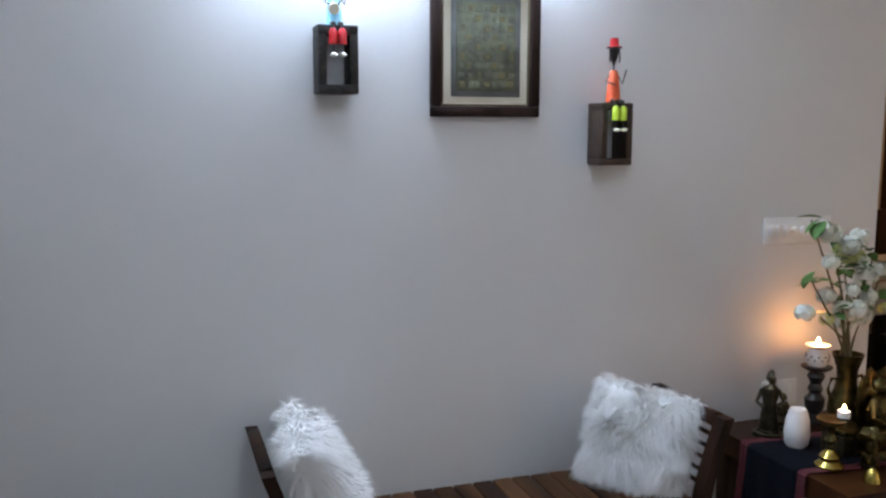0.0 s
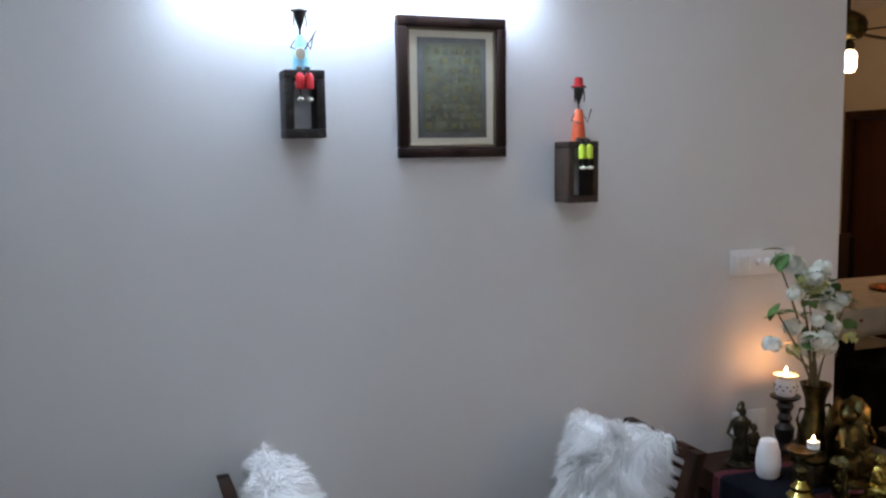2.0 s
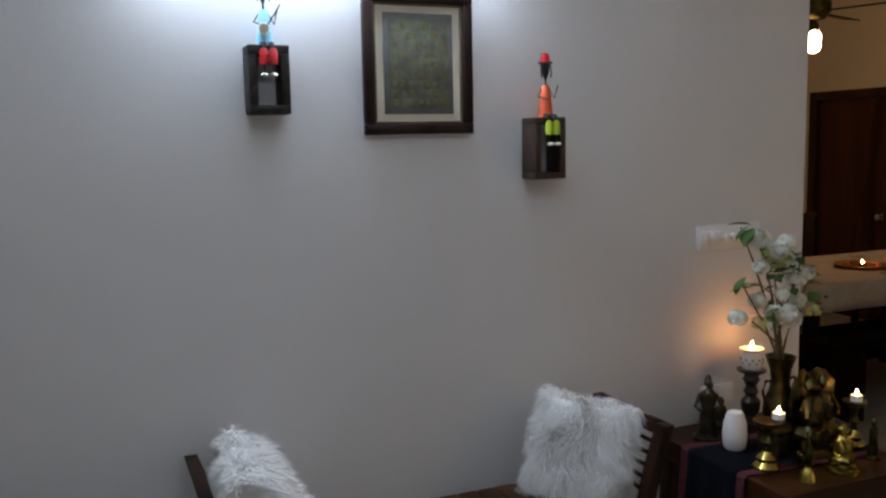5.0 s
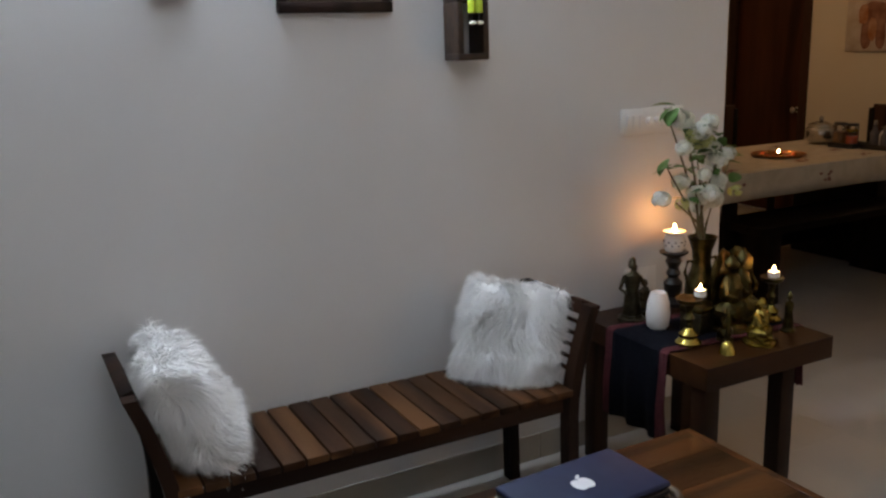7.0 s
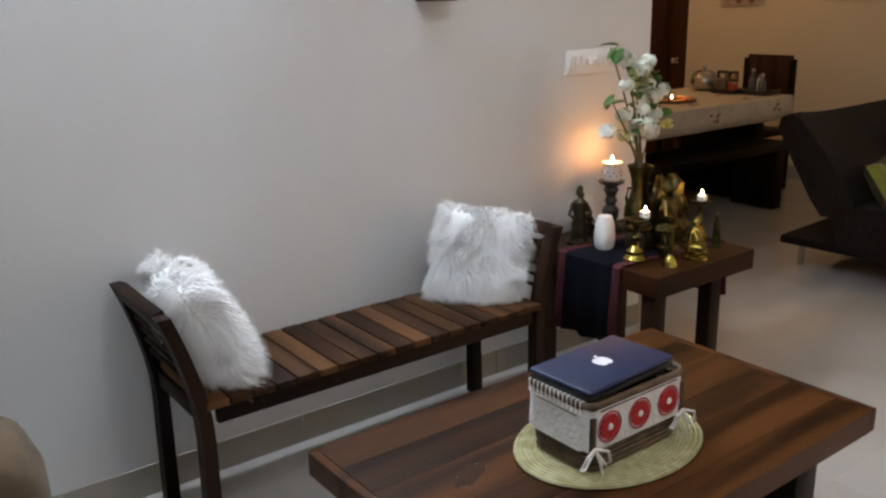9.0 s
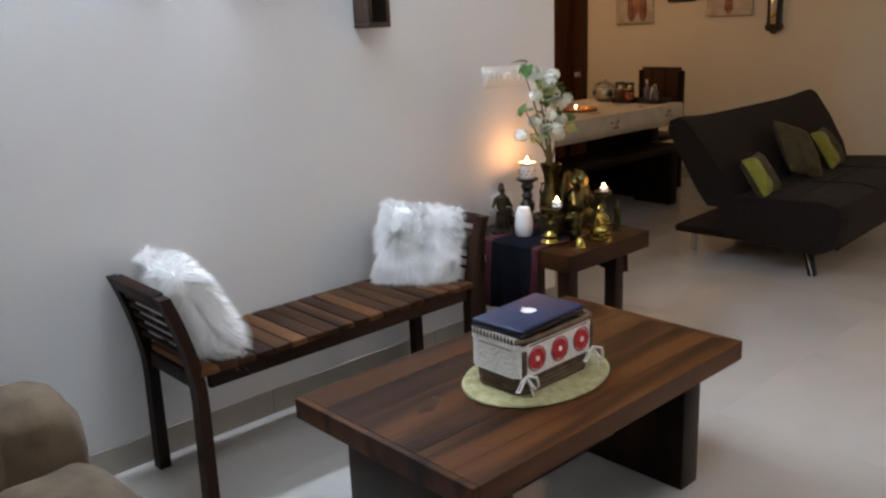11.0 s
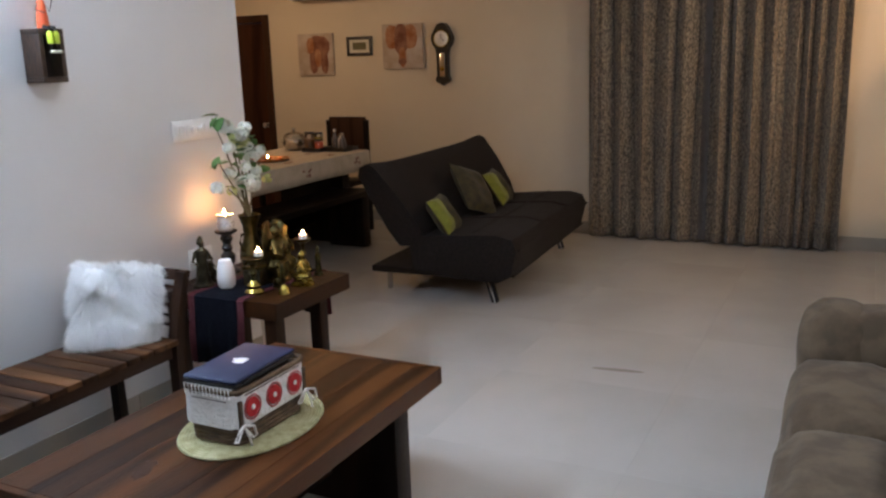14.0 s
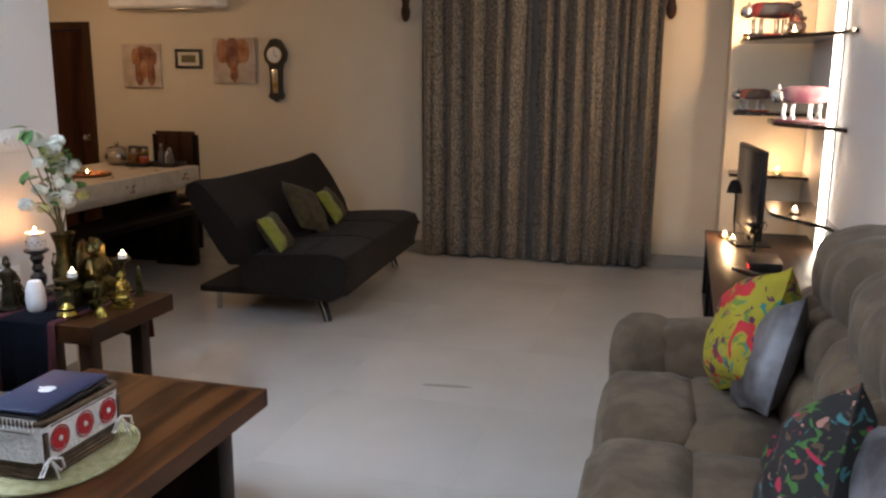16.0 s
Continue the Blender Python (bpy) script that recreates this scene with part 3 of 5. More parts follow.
# ---- charcoal sofa bed ----
sofa = thing("sofa_bed", pose(4.535, 2.15, 0, 0, 0, 3.5), "charcoal fabric click-clack sofa bed on chrome feet", "sofa")
HL = 0.868
part("base_board", box(-HL + 0.10, HL - 0.1, -0.02, 0.60, 0.135, 0.180, 0.012), M["sofa"], sofa)
def slab(L, prof, wave=0.012):
    rows = []
    for i in range(25):
        x = -L + 2 * L * i / 24
        edge = 1 - 0.05 * abs(2 * i / 24 - 1) ** 24
        cy = sum(p[0] for p in prof) / len(prof)
        cz = sum(p[1] for p in prof) / len(prof)
        rows.append([(x, cy + (y - cy) * edge, cz + (z - cz) * edge) for y, z in prof])
    return loft(rows, close=True)
part("seat", slab(HL, [(-0.39, 0.19), (-0.43, 0.35), (-0.40, 0.42), (-0.30, 0.445), (0.0, 0.43), (0.25, 0.41), (0.30, 0.36), (0.27, 0.20), (0.0, 0.15), (-0.30, 0.14)]), M["sofa"], sofa, "wide padded seat with a welted front edge")
back_bm = slab(HL, [(0.16, 0.40), (0.20, 0.50), (0.33, 0.70), (0.455, 0.86), (0.50, 0.885), (0.56, 0.86), (0.58, 0.80), (0.50, 0.62), (0.40, 0.42), (0.34, 0.33), (0.24, 0.33)])
for v in back_bm.verts:
    u = v.co.x / HL
    v.co.z += (0.010 * u - 0.052 + 0.035 * abs(u) ** 5) * (v.co.z - 0.33) / 0.55
    v.co.y -= 0.05 * (v.co.x / HL) * (v.co.z - 0.33) / 0.55
part("backrest", back_bm, M["sofa"], sofa, "reclined padded backrest")
for x in (-0.30, 0.30):
    part("seat_seam", rod([(x, -0.405, 0.425), (x, -0.30, 0.4475), (x, 0.0, 0.4325), (x, 0.18, 0.4175)], 0.004, 6), M["sofa"], sofa)
part("seat_seam", rod([(-HL + 0.03, -0.13, 0.4390), (HL - 0.03, -0.13, 0.4390)], 0.004, 6), M["sofa"], sofa)
for z, y in ((0.352, -0.424), (0.19, -0.385)):
    part("welt", rod([(-HL + 0.02, y, z), (HL - 0.02, y, z)], 0.007, 8), M["sofa"], sofa)
for x in (-HL + 0.1, HL - 0.1):
    part("foot", rod([(x + 0.03, -0.19, 0.15), (x - 0.01, -0.25, 0.004)], [0.034, 0.030], 4), M["matte_black"], sofa, "flat black front foot with chrome edges")
    for d in (-0.028, 0.028):
        part("foot_edge", rod([(x + 0.03 + d, -0.195, 0.15), (x - 0.01 + d, -0.258, 0.004)], 0.006, 8), M["chrome"], sofa, "chrome strip on the foot")
    part("foot_pad", rod([(x - 0.04, -0.262, 0.005), (x + 0.02, -0.262, 0.005)], 0.005, 8), M["chrome"], sofa)
    part("foot", rod([(x * 0.84, 0.53, 0.14), (x * 0.84, 0.53, 0.0)], 0.017, 12), M["chrome"], sofa)

# ---- things on the bench wall ----
def frame_bars(w, h, bar, depth, mat, parent, name="moulding", y=0.0):
    """Four mitred-looking bars round a w x h opening seen from -y."""
    for x0, x1, z0, z1 in ((-w / 2, w / 2, h / 2 - bar, h / 2), (-w / 2, w / 2, -h / 2, -h / 2 + bar), (-w / 2, -w / 2 + bar, -h / 2 + bar + 0.0005, h / 2 - bar - 0.0005), (w / 2 - bar, w / 2, -h / 2 + bar + 0.0005, h / 2 - bar - 0.0005)):
        part(name, box(x0, x1, y - depth, y, z0, z1, 0.004), mat, parent)


pic = thing("framed_picture", pose(0.954, WALL_Y - 0.002, 1.777), "dark framed grey-green relief print with cream mat", "picture")
frame_bars(0.345, 0.413, 0.031, 0.026, M["picture_frame"], pic)
frame_bars(0.281, 0.349, 0.007, 0.019, M["gilt"], pic, "inner_lip")
part("mat_board", box(-0.134, 0.134, -0.012, -0.004, -0.168, 0.168, 0), M["mat_board"], pic)
part("print", box(-0.110, 0.110, -0.0145, -0.012, -0.147, 0.147, 0.001), M["print_edge"], pic)
part("relief", box(-0.094, 0.094, -0.0165, -0.0145, -0.130, 0.128, 0.001), M["print"], pic, "grey-green relief panel with worn figures")
rng = random.Random(5)
for k in range(9):
    z = -0.112 + 0.0275 * k
    for j in range(7):
        x = -0.078 + 0.026 * j + rng.uniform(-0.004, 0.004)
        w, h = rng.uniform(0.006, 0.011), rng.uniform(0.006, 0.011)
        part("relief_mark", box(x - w, x + w, -0.0180, -0.0165, z - h, z + h, 0.001, 1), M["print_ochre"] if (k * 7 + j) % 3 == 0 else M["print"], pic)


def wall_box(m, w, h, d, bar, mat, label):
    ob = thing("wall_box", m, label, "wall shelf", "wooden wall boxes")
    for x0, x1, z0, z1 in ((-w / 2, w / 2, h / 2 - bar, h / 2), (-w / 2, w / 2, -h / 2, -h / 2 + bar), (-w / 2, -w / 2 + bar, -h / 2 + bar, h / 2 - bar), (w / 2 - bar, w / 2, -h / 2 + bar, h / 2 - bar)):
        part("board", box(x0, x1, -d, 0, z0, z1, 0.003), mat, ob)
    return ob


wall_box(pose(0.4965, WALL_Y - 0.002, 1.722), 0.112, 0.184, 0.080, 0.0245, M["worn_dark"], "speckled dark wooden open box shelf on the wall")
wall_box(pose(1.3575, WALL_Y - 0.002, 1.520), 0.107, 0.190, 0.092, 0.020, M["worn_brown"], "worn brown wooden open box shelf on the wall")


def doll(m, dress, legs, shoe, hat, label, guitar):
    """A sitting wire-and-tin doll as one plain mesh: hat, head, cone dress, stick limbs."""
    bm = bmesh.new()
    mats = [M["black"], dress, legs, shoe, hat]
    J = lambda b, k: join(bm, b, k)
    J(lathe([(0.021, 0.0), (0.020, 0.02), (0.014, 0.075), (0.009, 0.085)], 16), 1)
    J(rod([(0, 0, 0.085), (0, 0, 0.105)], 0.0028), 0)
    J(lathe([(0.003, 0.10), (0.010, 0.118), (0.014, 0.135), (0.014, 0.145)], 14), 0)
    J(lathe([(0.021, 0.144), (0.021, 0.147), (0.013, 0.149), (0.012, 0.168), (0.008, 0.170)], 16), 4)
    J(lathe([(0.022, 0.142), (0.022, 0.1445)], 16), 0)
    for s in (-1, 1):
        J(rod([(s * 0.014, -0.004, 0.14), (s * 0.016, -0.006, 0.115), (s * 0.014, -0.006, 0.105)], 0.002, 6), 0)
        J(rod([(s * 0.010, 0, 0.078), (s * 0.026, -0.006, 0.055), (s * 0.004, -0.024, 0.045)] if s < 0 else [(s * 0.010, 0, 0.078), (s * 0.024, -0.01, 0.05), (s * 0.030, -0.02, 0.085)], 0.002, 6), 0)
        J(rod([(s * 0.010, -0.012, 0.004), (s * 0.010, -0.042, 0.0), (s * 0.010, -0.044, -0.012)], 0.006, 10), 0)
        J(moved(lathe([(0.011, -0.048), (0.011, -0.018), (0.006, -0.010)], 14), pose(s * 0.0115, -0.044, 0)), 2)
        J(rod([(s * 0.0115, -0.044, -0.045), (s * 0.0115, -0.044, -0.07)], 0.002, 6), 0)
        J(moved(puff(0.018, 0.026, 0.010, 0.9, 12), pose(s * 0.0115, -0.050, -0.073)), 3)
    if guitar:
        J(moved(lathe([(0.014, 0), (0.015, 0.006), (0.013, 0.008)], 14), pose(-0.006, -0.024, 0.038, 90, 0, 0)), 3)
        J(rod([(0.0, -0.030, 0.040), (0.036, -0.030, 0.095)], 0.002, 6), 0)
    solo("doll", bm, mats, label, "doll", m, "wire dolls on the wall boxes")


doll(pose(0.494, WALL_Y - 0.045, 1.815) @ Matrix.Diagonal((1.1, 1, 1.12, 1)), M["sky_blue"], M["scarlet"], M["ivory"], M["ivory"], "painted tin doll in pale blue with white hat", True)
doll(pose(1.359, WALL_Y - 0.058, 1.617) @ Matrix.Diagonal((1.1, 1, 1.15, 1)), M["orange"], M["lime"], M["ivory"], M["scarlet"], "painted tin doll in orange with red hat", False)

sw = thing("switch_plate", pose(2.135, WALL_Y - 0.002, 1.188), "white modular switch plate with two regulator knobs", "switch")
part("plate", box(-0.142, 0.142, -0.010, 0, -0.046, 0.046, 0.004), M["white_plastic"], sw)
part("inner_frame", box(-0.130, 0.130, -0.013, -0.0095, -0.035, 0.035, 0.002), M["white_plastic"], sw)
for x in (-0.115, -0.085, -0.055, 0.045, 0.075, 0.105):
    part("rocker", moved(box(-0.0105, 0.0105, -0.006, 0, -0.024, 0.024, 0.002), pose(x, -0.0125, 0, 4, 0, 0)), M["white_plastic"], sw)
for x in (-0.022, 0.015):
    part("knob", moved(lathe([(0.014, 0), (0.013, 0.012), (0.010, 0.015)], 18), pose(x, -0.0125, 0, 90, 0, 0)), M["white_plastic"], sw)
sock = thing("socket_plate", pose(2.095, WALL_Y - 0.002, 0.603), "white power socket plate low on the wall", "socket")
part("plate", box(-0.075, 0.075, -0.010, 0, -0.046, 0.046, 0.004), M["white_plastic"], sock)
part("inner_frame", box(-0.062, 0.062, -0.0125, -0.0095, -0.035, 0.035, 0.002), M["white_plastic"], sock)
for x, z in ((-0.025, 0.012), (-0.035, -0.01), (-0.015, -0.01)):
    part("pin_hole", moved(lathe([(0.004, 0), (0.004, 0.001)], 10), pose(x, -0.0124, z, 90, 0, 0)), M["hole"], sock)
part("rocker", box(0.025, 0.046, -0.016, -0.0125, -0.024, 0.024, 0.002), M["white_plastic"], sock)

# ---- things on the coffee table ----
mat_ob = thing("straw_mat", pose(0.957, 1.415, CZ) @ Matrix.Diagonal((1.06, 1.10, 1, 1)), "oval pale green coiled straw place mat", "mat")
for k in range(18):
    a, b = 0.020 + 0.0098 * k, 0.010 + 0.0088 * k
    pts = [((a + 0.035) * math.cos(2 * math.pi * i / 48), b * math.sin(2 * math.pi * i / 48), 0.005 + 0.0006 * math.sin(i * 3 + k)) for i in range(49)]
    part("coil", rod(pts, 0.0055, 6), M["straw"], mat_ob)

BW, BD, BH = 0.298, 0.178, 0.155
basket = thing("basket", pose(0.944, 1.417, CZ + 0.013), "dark wicker basket with white cloth band and red roundels", "basket")
def ring(w, d, z, r=0.035, n=10):
    pts = []
    for cx, cy, a0 in ((w / 2 - r, d / 2 - r, 0), (-w / 2 + r, d / 2 - r, 90), (-w / 2 + r, -d / 2 + r, 180), (w / 2 - r, -d / 2 + r, 270)):
        for i in range(n):
            a = radians(a0 + 90 * i / (n - 1))
            pts.append((cx + r * math.cos(a), cy + r * math.sin(a), z))
    return pts
for k in range(12):
    z = 0.006 + 0.0122 * k
    g = 0.94 + 0.06 * k / 10
    base = ring(BW * g, BD * g, z, 0.03, 8)
    pts = [(x * (1 + 0.006 * math.sin(i * 2.1 + k * math.pi)), y * (1 + 0.010 * math.sin(i * 2.1 + k * math.pi)), zz) for i, (x, y, zz) in enumerate(base)]
    part("weave", rod(pts + pts[:1], 0.0068, 6), M["wicker"], basket)
part("bottom", box(-BW / 2 * 0.92, BW / 2 * 0.92, -BD / 2 * 0.9, BD / 2 * 0.9, 0.0, 0.006, 0.002), M["wicker"], basket)
part("rim", rod(ring(BW + 0.012, BD + 0.012, BH, 0.035) + ring(BW + 0.012, BD + 0.012, BH, 0.035)[:1], 0.008, 8), M["wicker"], basket, "smooth woven rim")
rows = []
outer = ring(BW + 0.014, BD + 0.014, 0, 0.03, 10)
for k in range(7):
    z = 0.052 + 0.094 * k / 6
    rows.append([(x * (1 + 0.006 * math.sin(i * 1.3 + k)), y * (1 + 0.012 * math.sin(i * 1.3 + k * 1.7)), z + 0.002 * math.sin(i * 0.9)) for i, (x, y, _) in enumerate(outer + outer[:1])])
band = part("cloth_band", loft(rows), M["linen"], basket, "crinkled white cloth band")
for x in (-0.096, -0.002, 0.092):
    for r0, r1, mt, nm in ((0.0, 0.028, M["red"], "roundel"), (0.030, 0.0335, M["red"], "roundel_edge")):
        bm = lathe([(r1, 0), (r1, 0.0025), (max(r0, 0.008), 0.003)], 28) if r0 == 0 else rod([(r1 * math.cos(2 * math.pi * i / 28), r1 * math.sin(2 * math.pi * i / 28), 0.001) for i in range(29)], 0.0016, 5)
        part(nm, moved(bm, pose(x, -BD / 2 - 0.0088, 0.100, 90, 0, 0)), mt, band, "embroidered red roundel" if r0 == 0 else "")
    part("roundel_eye", moved(lathe([(0.008, 0), (0.007, 0.002)], 16), pose(x, -BD / 2 - 0.0115, 0.100, 90, 0, 0)), M["linen"], band)
for sx in (-1, 1):
    cx = sx * (BW / 2 - 0.008)
    part("corner_gap", box(cx - 0.006, cx + 0.006, -BD / 2 - 0.0105, -BD / 2 + 0.0, 0.05, 0.13, 0.002), M["wicker"], basket)
    for pts in ([(cx, -BD / 2 - 0.012, 0.085), (cx - 0.03, -BD / 2 - 0.020, 0.080), (cx - 0.045, -BD / 2 - 0.016, 0.055), (cx - 0.03, -BD / 2 - 0.014, 0.050), (cx, -BD / 2 - 0.012, 0.083)],
                [(cx, -BD / 2 - 0.012, 0.085), (cx + 0.03, -BD / 2 - 0.022, 0.075), (cx + 0.042, -BD / 2 - 0.018, 0.045), (cx + 0.030, -BD / 2 - 0.016, 0.040), (cx, -BD / 2 - 0.012, 0.083)],
                [(cx, -BD / 2 - 0.012, 0.085), (cx + 0.012, -BD / 2 - 0.018, 0.05), (cx + 0.024, -BD / 2 - 0.014, 0.018)]):
        pts = [(x, y, z - 0.022) for x, y, z in pts]
        part("tie", rod(pts, 0.0034, 6), M["linen"], basket, "white cord bow")

for i in range(13):
    y = -BD / 2 + 0.014 + (BD - 0.028) * i / 12
    part("rim_loop", rod([(-BW / 2 - 0.016, y - 0.004, BH - 0.014), (-BW / 2 - 0.012, y, BH + 0.011), (-BW / 2 + 0.008, y + 0.004, BH + 0.006)], 0.0026, 5), M["linen"], basket)

lap = thing("laptop", pose(0.932, 1.420, CZ + 0.013 + BH + 0.008, 0, 0, 3), "closed dark navy laptop lying on the basket", "laptop")
part("base", box(-0.141, 0.141, -0.086, 0.086, 0.0, 0.012, 0.005, 3), M["black"], lap)
lid = part("lid", box(-0.142, 0.142, -0.087, 0.087, 0.0135, 0.025, 0.006, 3), M["laptop"], lap, "matte navy lid")
bm = bmesh.new()
join(bm, moved(puff(0.024, 0.034, 0.0016, 0.9, 20), pose(-0.007, 0.0, 0)))
join(bm, moved(puff(0.024, 0.034, 0.0016, 0.9, 20), pose(0.007, 0.0, 0)))
join(bm, moved(puff(0.016, 0.007, 0.0014, 1.0, 12), pose(0.006, 0.022, 0, 0, 0, 45)))
part("emblem", moved(bm, pose(0.0, 0.0, 0.0254) @ Matrix.Diagonal((1.15, 1.15, 1, 1))), M["mark"], lid, "plain pale fruit-like shape")
part("hinge", box(-0.11, 0.11, -0.0895, -0.0855, 0.004, 0.013, 0.001), M["black"], lap)

# ---- cloth and ornaments on the side table ----
RY0, RY1 = 2.115, 2.41
def runner_strip(y0, y1, lift):
    path = [(SX0 - 0.006 - lift, 0.235), (SX0 - 0.012 - lift, 0.34), (SX0 - 0.007 - lift, 0.45), (SX0 - 0.006 - lift, SZ - 0.004), (SX0 + 0.006, SZ + 0.004 + lift), (SX0 + 0.15, SZ + 0.003 + lift), ((SX0 + SX1) / 2, SZ + 0.003 + lift), (SX1 - 0.006, SZ + 0.004 + lift), (SX1 + 0.006 + lift, SZ - 0.004), (SX1 + 0.008 + lift, 0.45), (SX1 + 0.012 + lift, 0.316)]
    n = 12
    bm = bmesh.new()
    rows = []
    for k, (x, z) in enumerate(path):
        hang = max(0, SZ - z) * 0.05
        rows.append([(x - (hang * math.sin(j * 1.1 + 0.5) if x < SX0 else -hang * math.sin(j * 1.1)), y0 + (y1 - y0) * j / n - 0.040 * min(1, max(0, (x - SX0) / (SX1 - SX0))), z) for j in range(n + 1)])
    return loft(rows)
runner = thing("table_runner", pose(0, 0, 0), "black woven table runner with maroon borders hanging down", "table runner")
for nm, a, b, mt, lift in (("field", RY0 + 0.035, RY1 - 0.035, M["navy"], 0.0), ("border", RY0, RY0 + 0.0345, M["maroon"], 0.0004), ("border", RY1 - 0.0345, RY1, M["maroon"], 0.0004)):
    ob = part(nm, runner_strip(a, b, lift), mt, runner)
    sol = ob.modifiers.new("thickness", "SOLIDIFY")
    sol.thickness, sol.offset = 0.002, 1
TOP = SZ + 0.0045


def statue(m, h, w, mat, label, name="statue", seat=False, arm=True, seed=1, halo=False):
    """A plain ornament shape: plinth, draped body, rounded top."""
    bm = bmesh.new()
    join(bm, lathe([(w * 0.48, 0), (w * 0.48, h * 0.05), (w * 0.38, h * 0.07), (w * 0.36, h * 0.10)], 18))
    if seat:
        join(bm, moved(puff(w * 1.0, w * 0.75, h * 0.34, 0.8, 20, 0.25, seed), pose(0, 0, h * 0.24)))
        join(bm, moved(puff(w * 0.62, w * 0.5, h * 0.5, 0.9, 20, 0.2, seed + 1), pose(0, 0.0, h * 0.5)))
    else:
        join(bm, lathe([(w * 0.30, h * 0.09), (w * 0.34, h * 0.14), (w * 0.26, h * 0.36), (w * 0.22, h * 0.5), (w * 0.27, h * 0.62), (w * 0.24, h * 0.72), (w * 0.09, h * 0.77), (w * 0.08, h * 0.80)], 18))
    if halo:
        join(bm, moved(puff(w * 1.15, w * 0.14, h * 0.72, 0.9, 24, 0.12, seed), pose(0, w * 0.26, h * 0.66)))
    if arm:
        for s in (-1, 1):
            join(bm, rod([(s * w * 0.24, 0, h * 0.69), (s * w * 0.44, -w * 0.1, h * 0.52), (s * w * 0.26, -w * 0.3, h * 0.46)], [w * 0.08, w * 0.07, w * 0.06], 8))
    join(bm, moved(puff(w * 0.32, w * 0.32, h * 0.17, 1.0, 16, 0.08, seed), pose(0, 0, h * 0.86)))
    join(bm, moved(lathe([(w * 0.15, 0), (w * 0.10, h * 0.05), (w * 0.02, h * 0.09)], 12), pose(0, 0, h * 0.91)))
    bm.normal_update()
    for v in bm.verts:
        v.co += v.normal * w * 0.07 * noise.noise(v.co * (5.0 / w) + Vector((seed, 0, 0)))
    solo(name, bm, mat, label, "statue", m)


statue(pose(1.902, 2.430, SZ + 0.001, 0, 0, -30), 0.225, 0.10, M["bronze"], "dark bronze standing figurine on the side table")
candle = solo("candle", lathe([(0.028, 0), (0.036, 0.01), (0.040, 0.045), (0.036, 0.09), (0.026, 0.122), (0.020, 0.126), (0.006, 0.118)], 28), M["wax"], "white egg-shaped wax candle, unlit", "candle", pose(1.912, 2.31, TOP))

stand = thing("candle_stand", pose(2.150, 2.498, SZ + 0.001), "turned black wooden candle stand on the side table", "candle stand")
part("base", lathe([(0.055, 0), (0.055, 0.012), (0.035, 0.02), (0.02, 0.03)], 24), M["black"], stand)
part("stem", lathe([(0.02, 0.028), (0.032, 0.05), (0.034, 0.08), (0.018, 0.10), (0.026, 0.115), (0.018, 0.135), (0.030, 0.16), (0.022, 0.175)], 20), M["black"], stand)
part("cup", lathe([(0.022, 0.174), (0.05, 0.19), (0.052, 0.196), (0.044, 0.197)], 24), M["black"], stand)
burner = thing("oil_burner", pose(2.150, 2.498, SZ + 0.199), "white pierced ceramic tealight burner, lit", "burner")
part("body", lathe([(0.030, 0), (0.037, 0.012), (0.039, 0.03), (0.032, 0.055), (0.028, 0.062)], 28), M["ceramic"], burner)
part("dish", lathe([(0.026, 0.061), (0.040, 0.068), (0.042, 0.073), (0.036, 0.071), (0.01, 0.067)], 28), M["ceramic"], burner)
for i in range(10):
    for k, z in enumerate((0.024, 0.036)):
        a = 36 * i + 18 * k
        r = 0.0385
        part("pierced_hole", moved(lathe([(0.0032, -0.003), (0.0032, 0.0015)], 6), pose(r * math.cos(radians(a)), r * math.sin(radians(a)), z) @ pose(0, 0, 0, 0, 0, a) @ pose(0, 0, 0, 0, 90, 0)), M["hole"], burner)
part("flame", lathe([(0.002, 0.068), (0.007, 0.076), (0.006, 0.086), (0.001, 0.10)], 10), M["flame"], burner, "small yellow flame")
lamp("burner_flame", "POINT", pose(2.150, 2.498, SZ + 0.199 + 0.100), 0.50, FLAME, 0.012)

vase = thing("vase", pose(2.113, 2.325, TOP), "aged brass vase with a flared rim", "vase")
part("body", lathe([(0.046, 0), (0.048, 0.008), (0.032, 0.02), (0.044, 0.05), (0.055, 0.09), (0.052, 0.125), (0.036, 0.165), (0.030, 0.20), (0.033, 0.235), (0.046, 0.272), (0.050, 0.283), (0.045, 0.283), (0.03, 0.24)], 32, False), M["brass"], vase)
for s in (-1, 1):
    part("handle", rod([(s * 0.034, 0, 0.20), (s * 0.062, 0, 0.205), (s * 0.074, 0, 0.17), (s * 0.058, 0, 0.125)], 0.005, 8), M["brass"], vase)

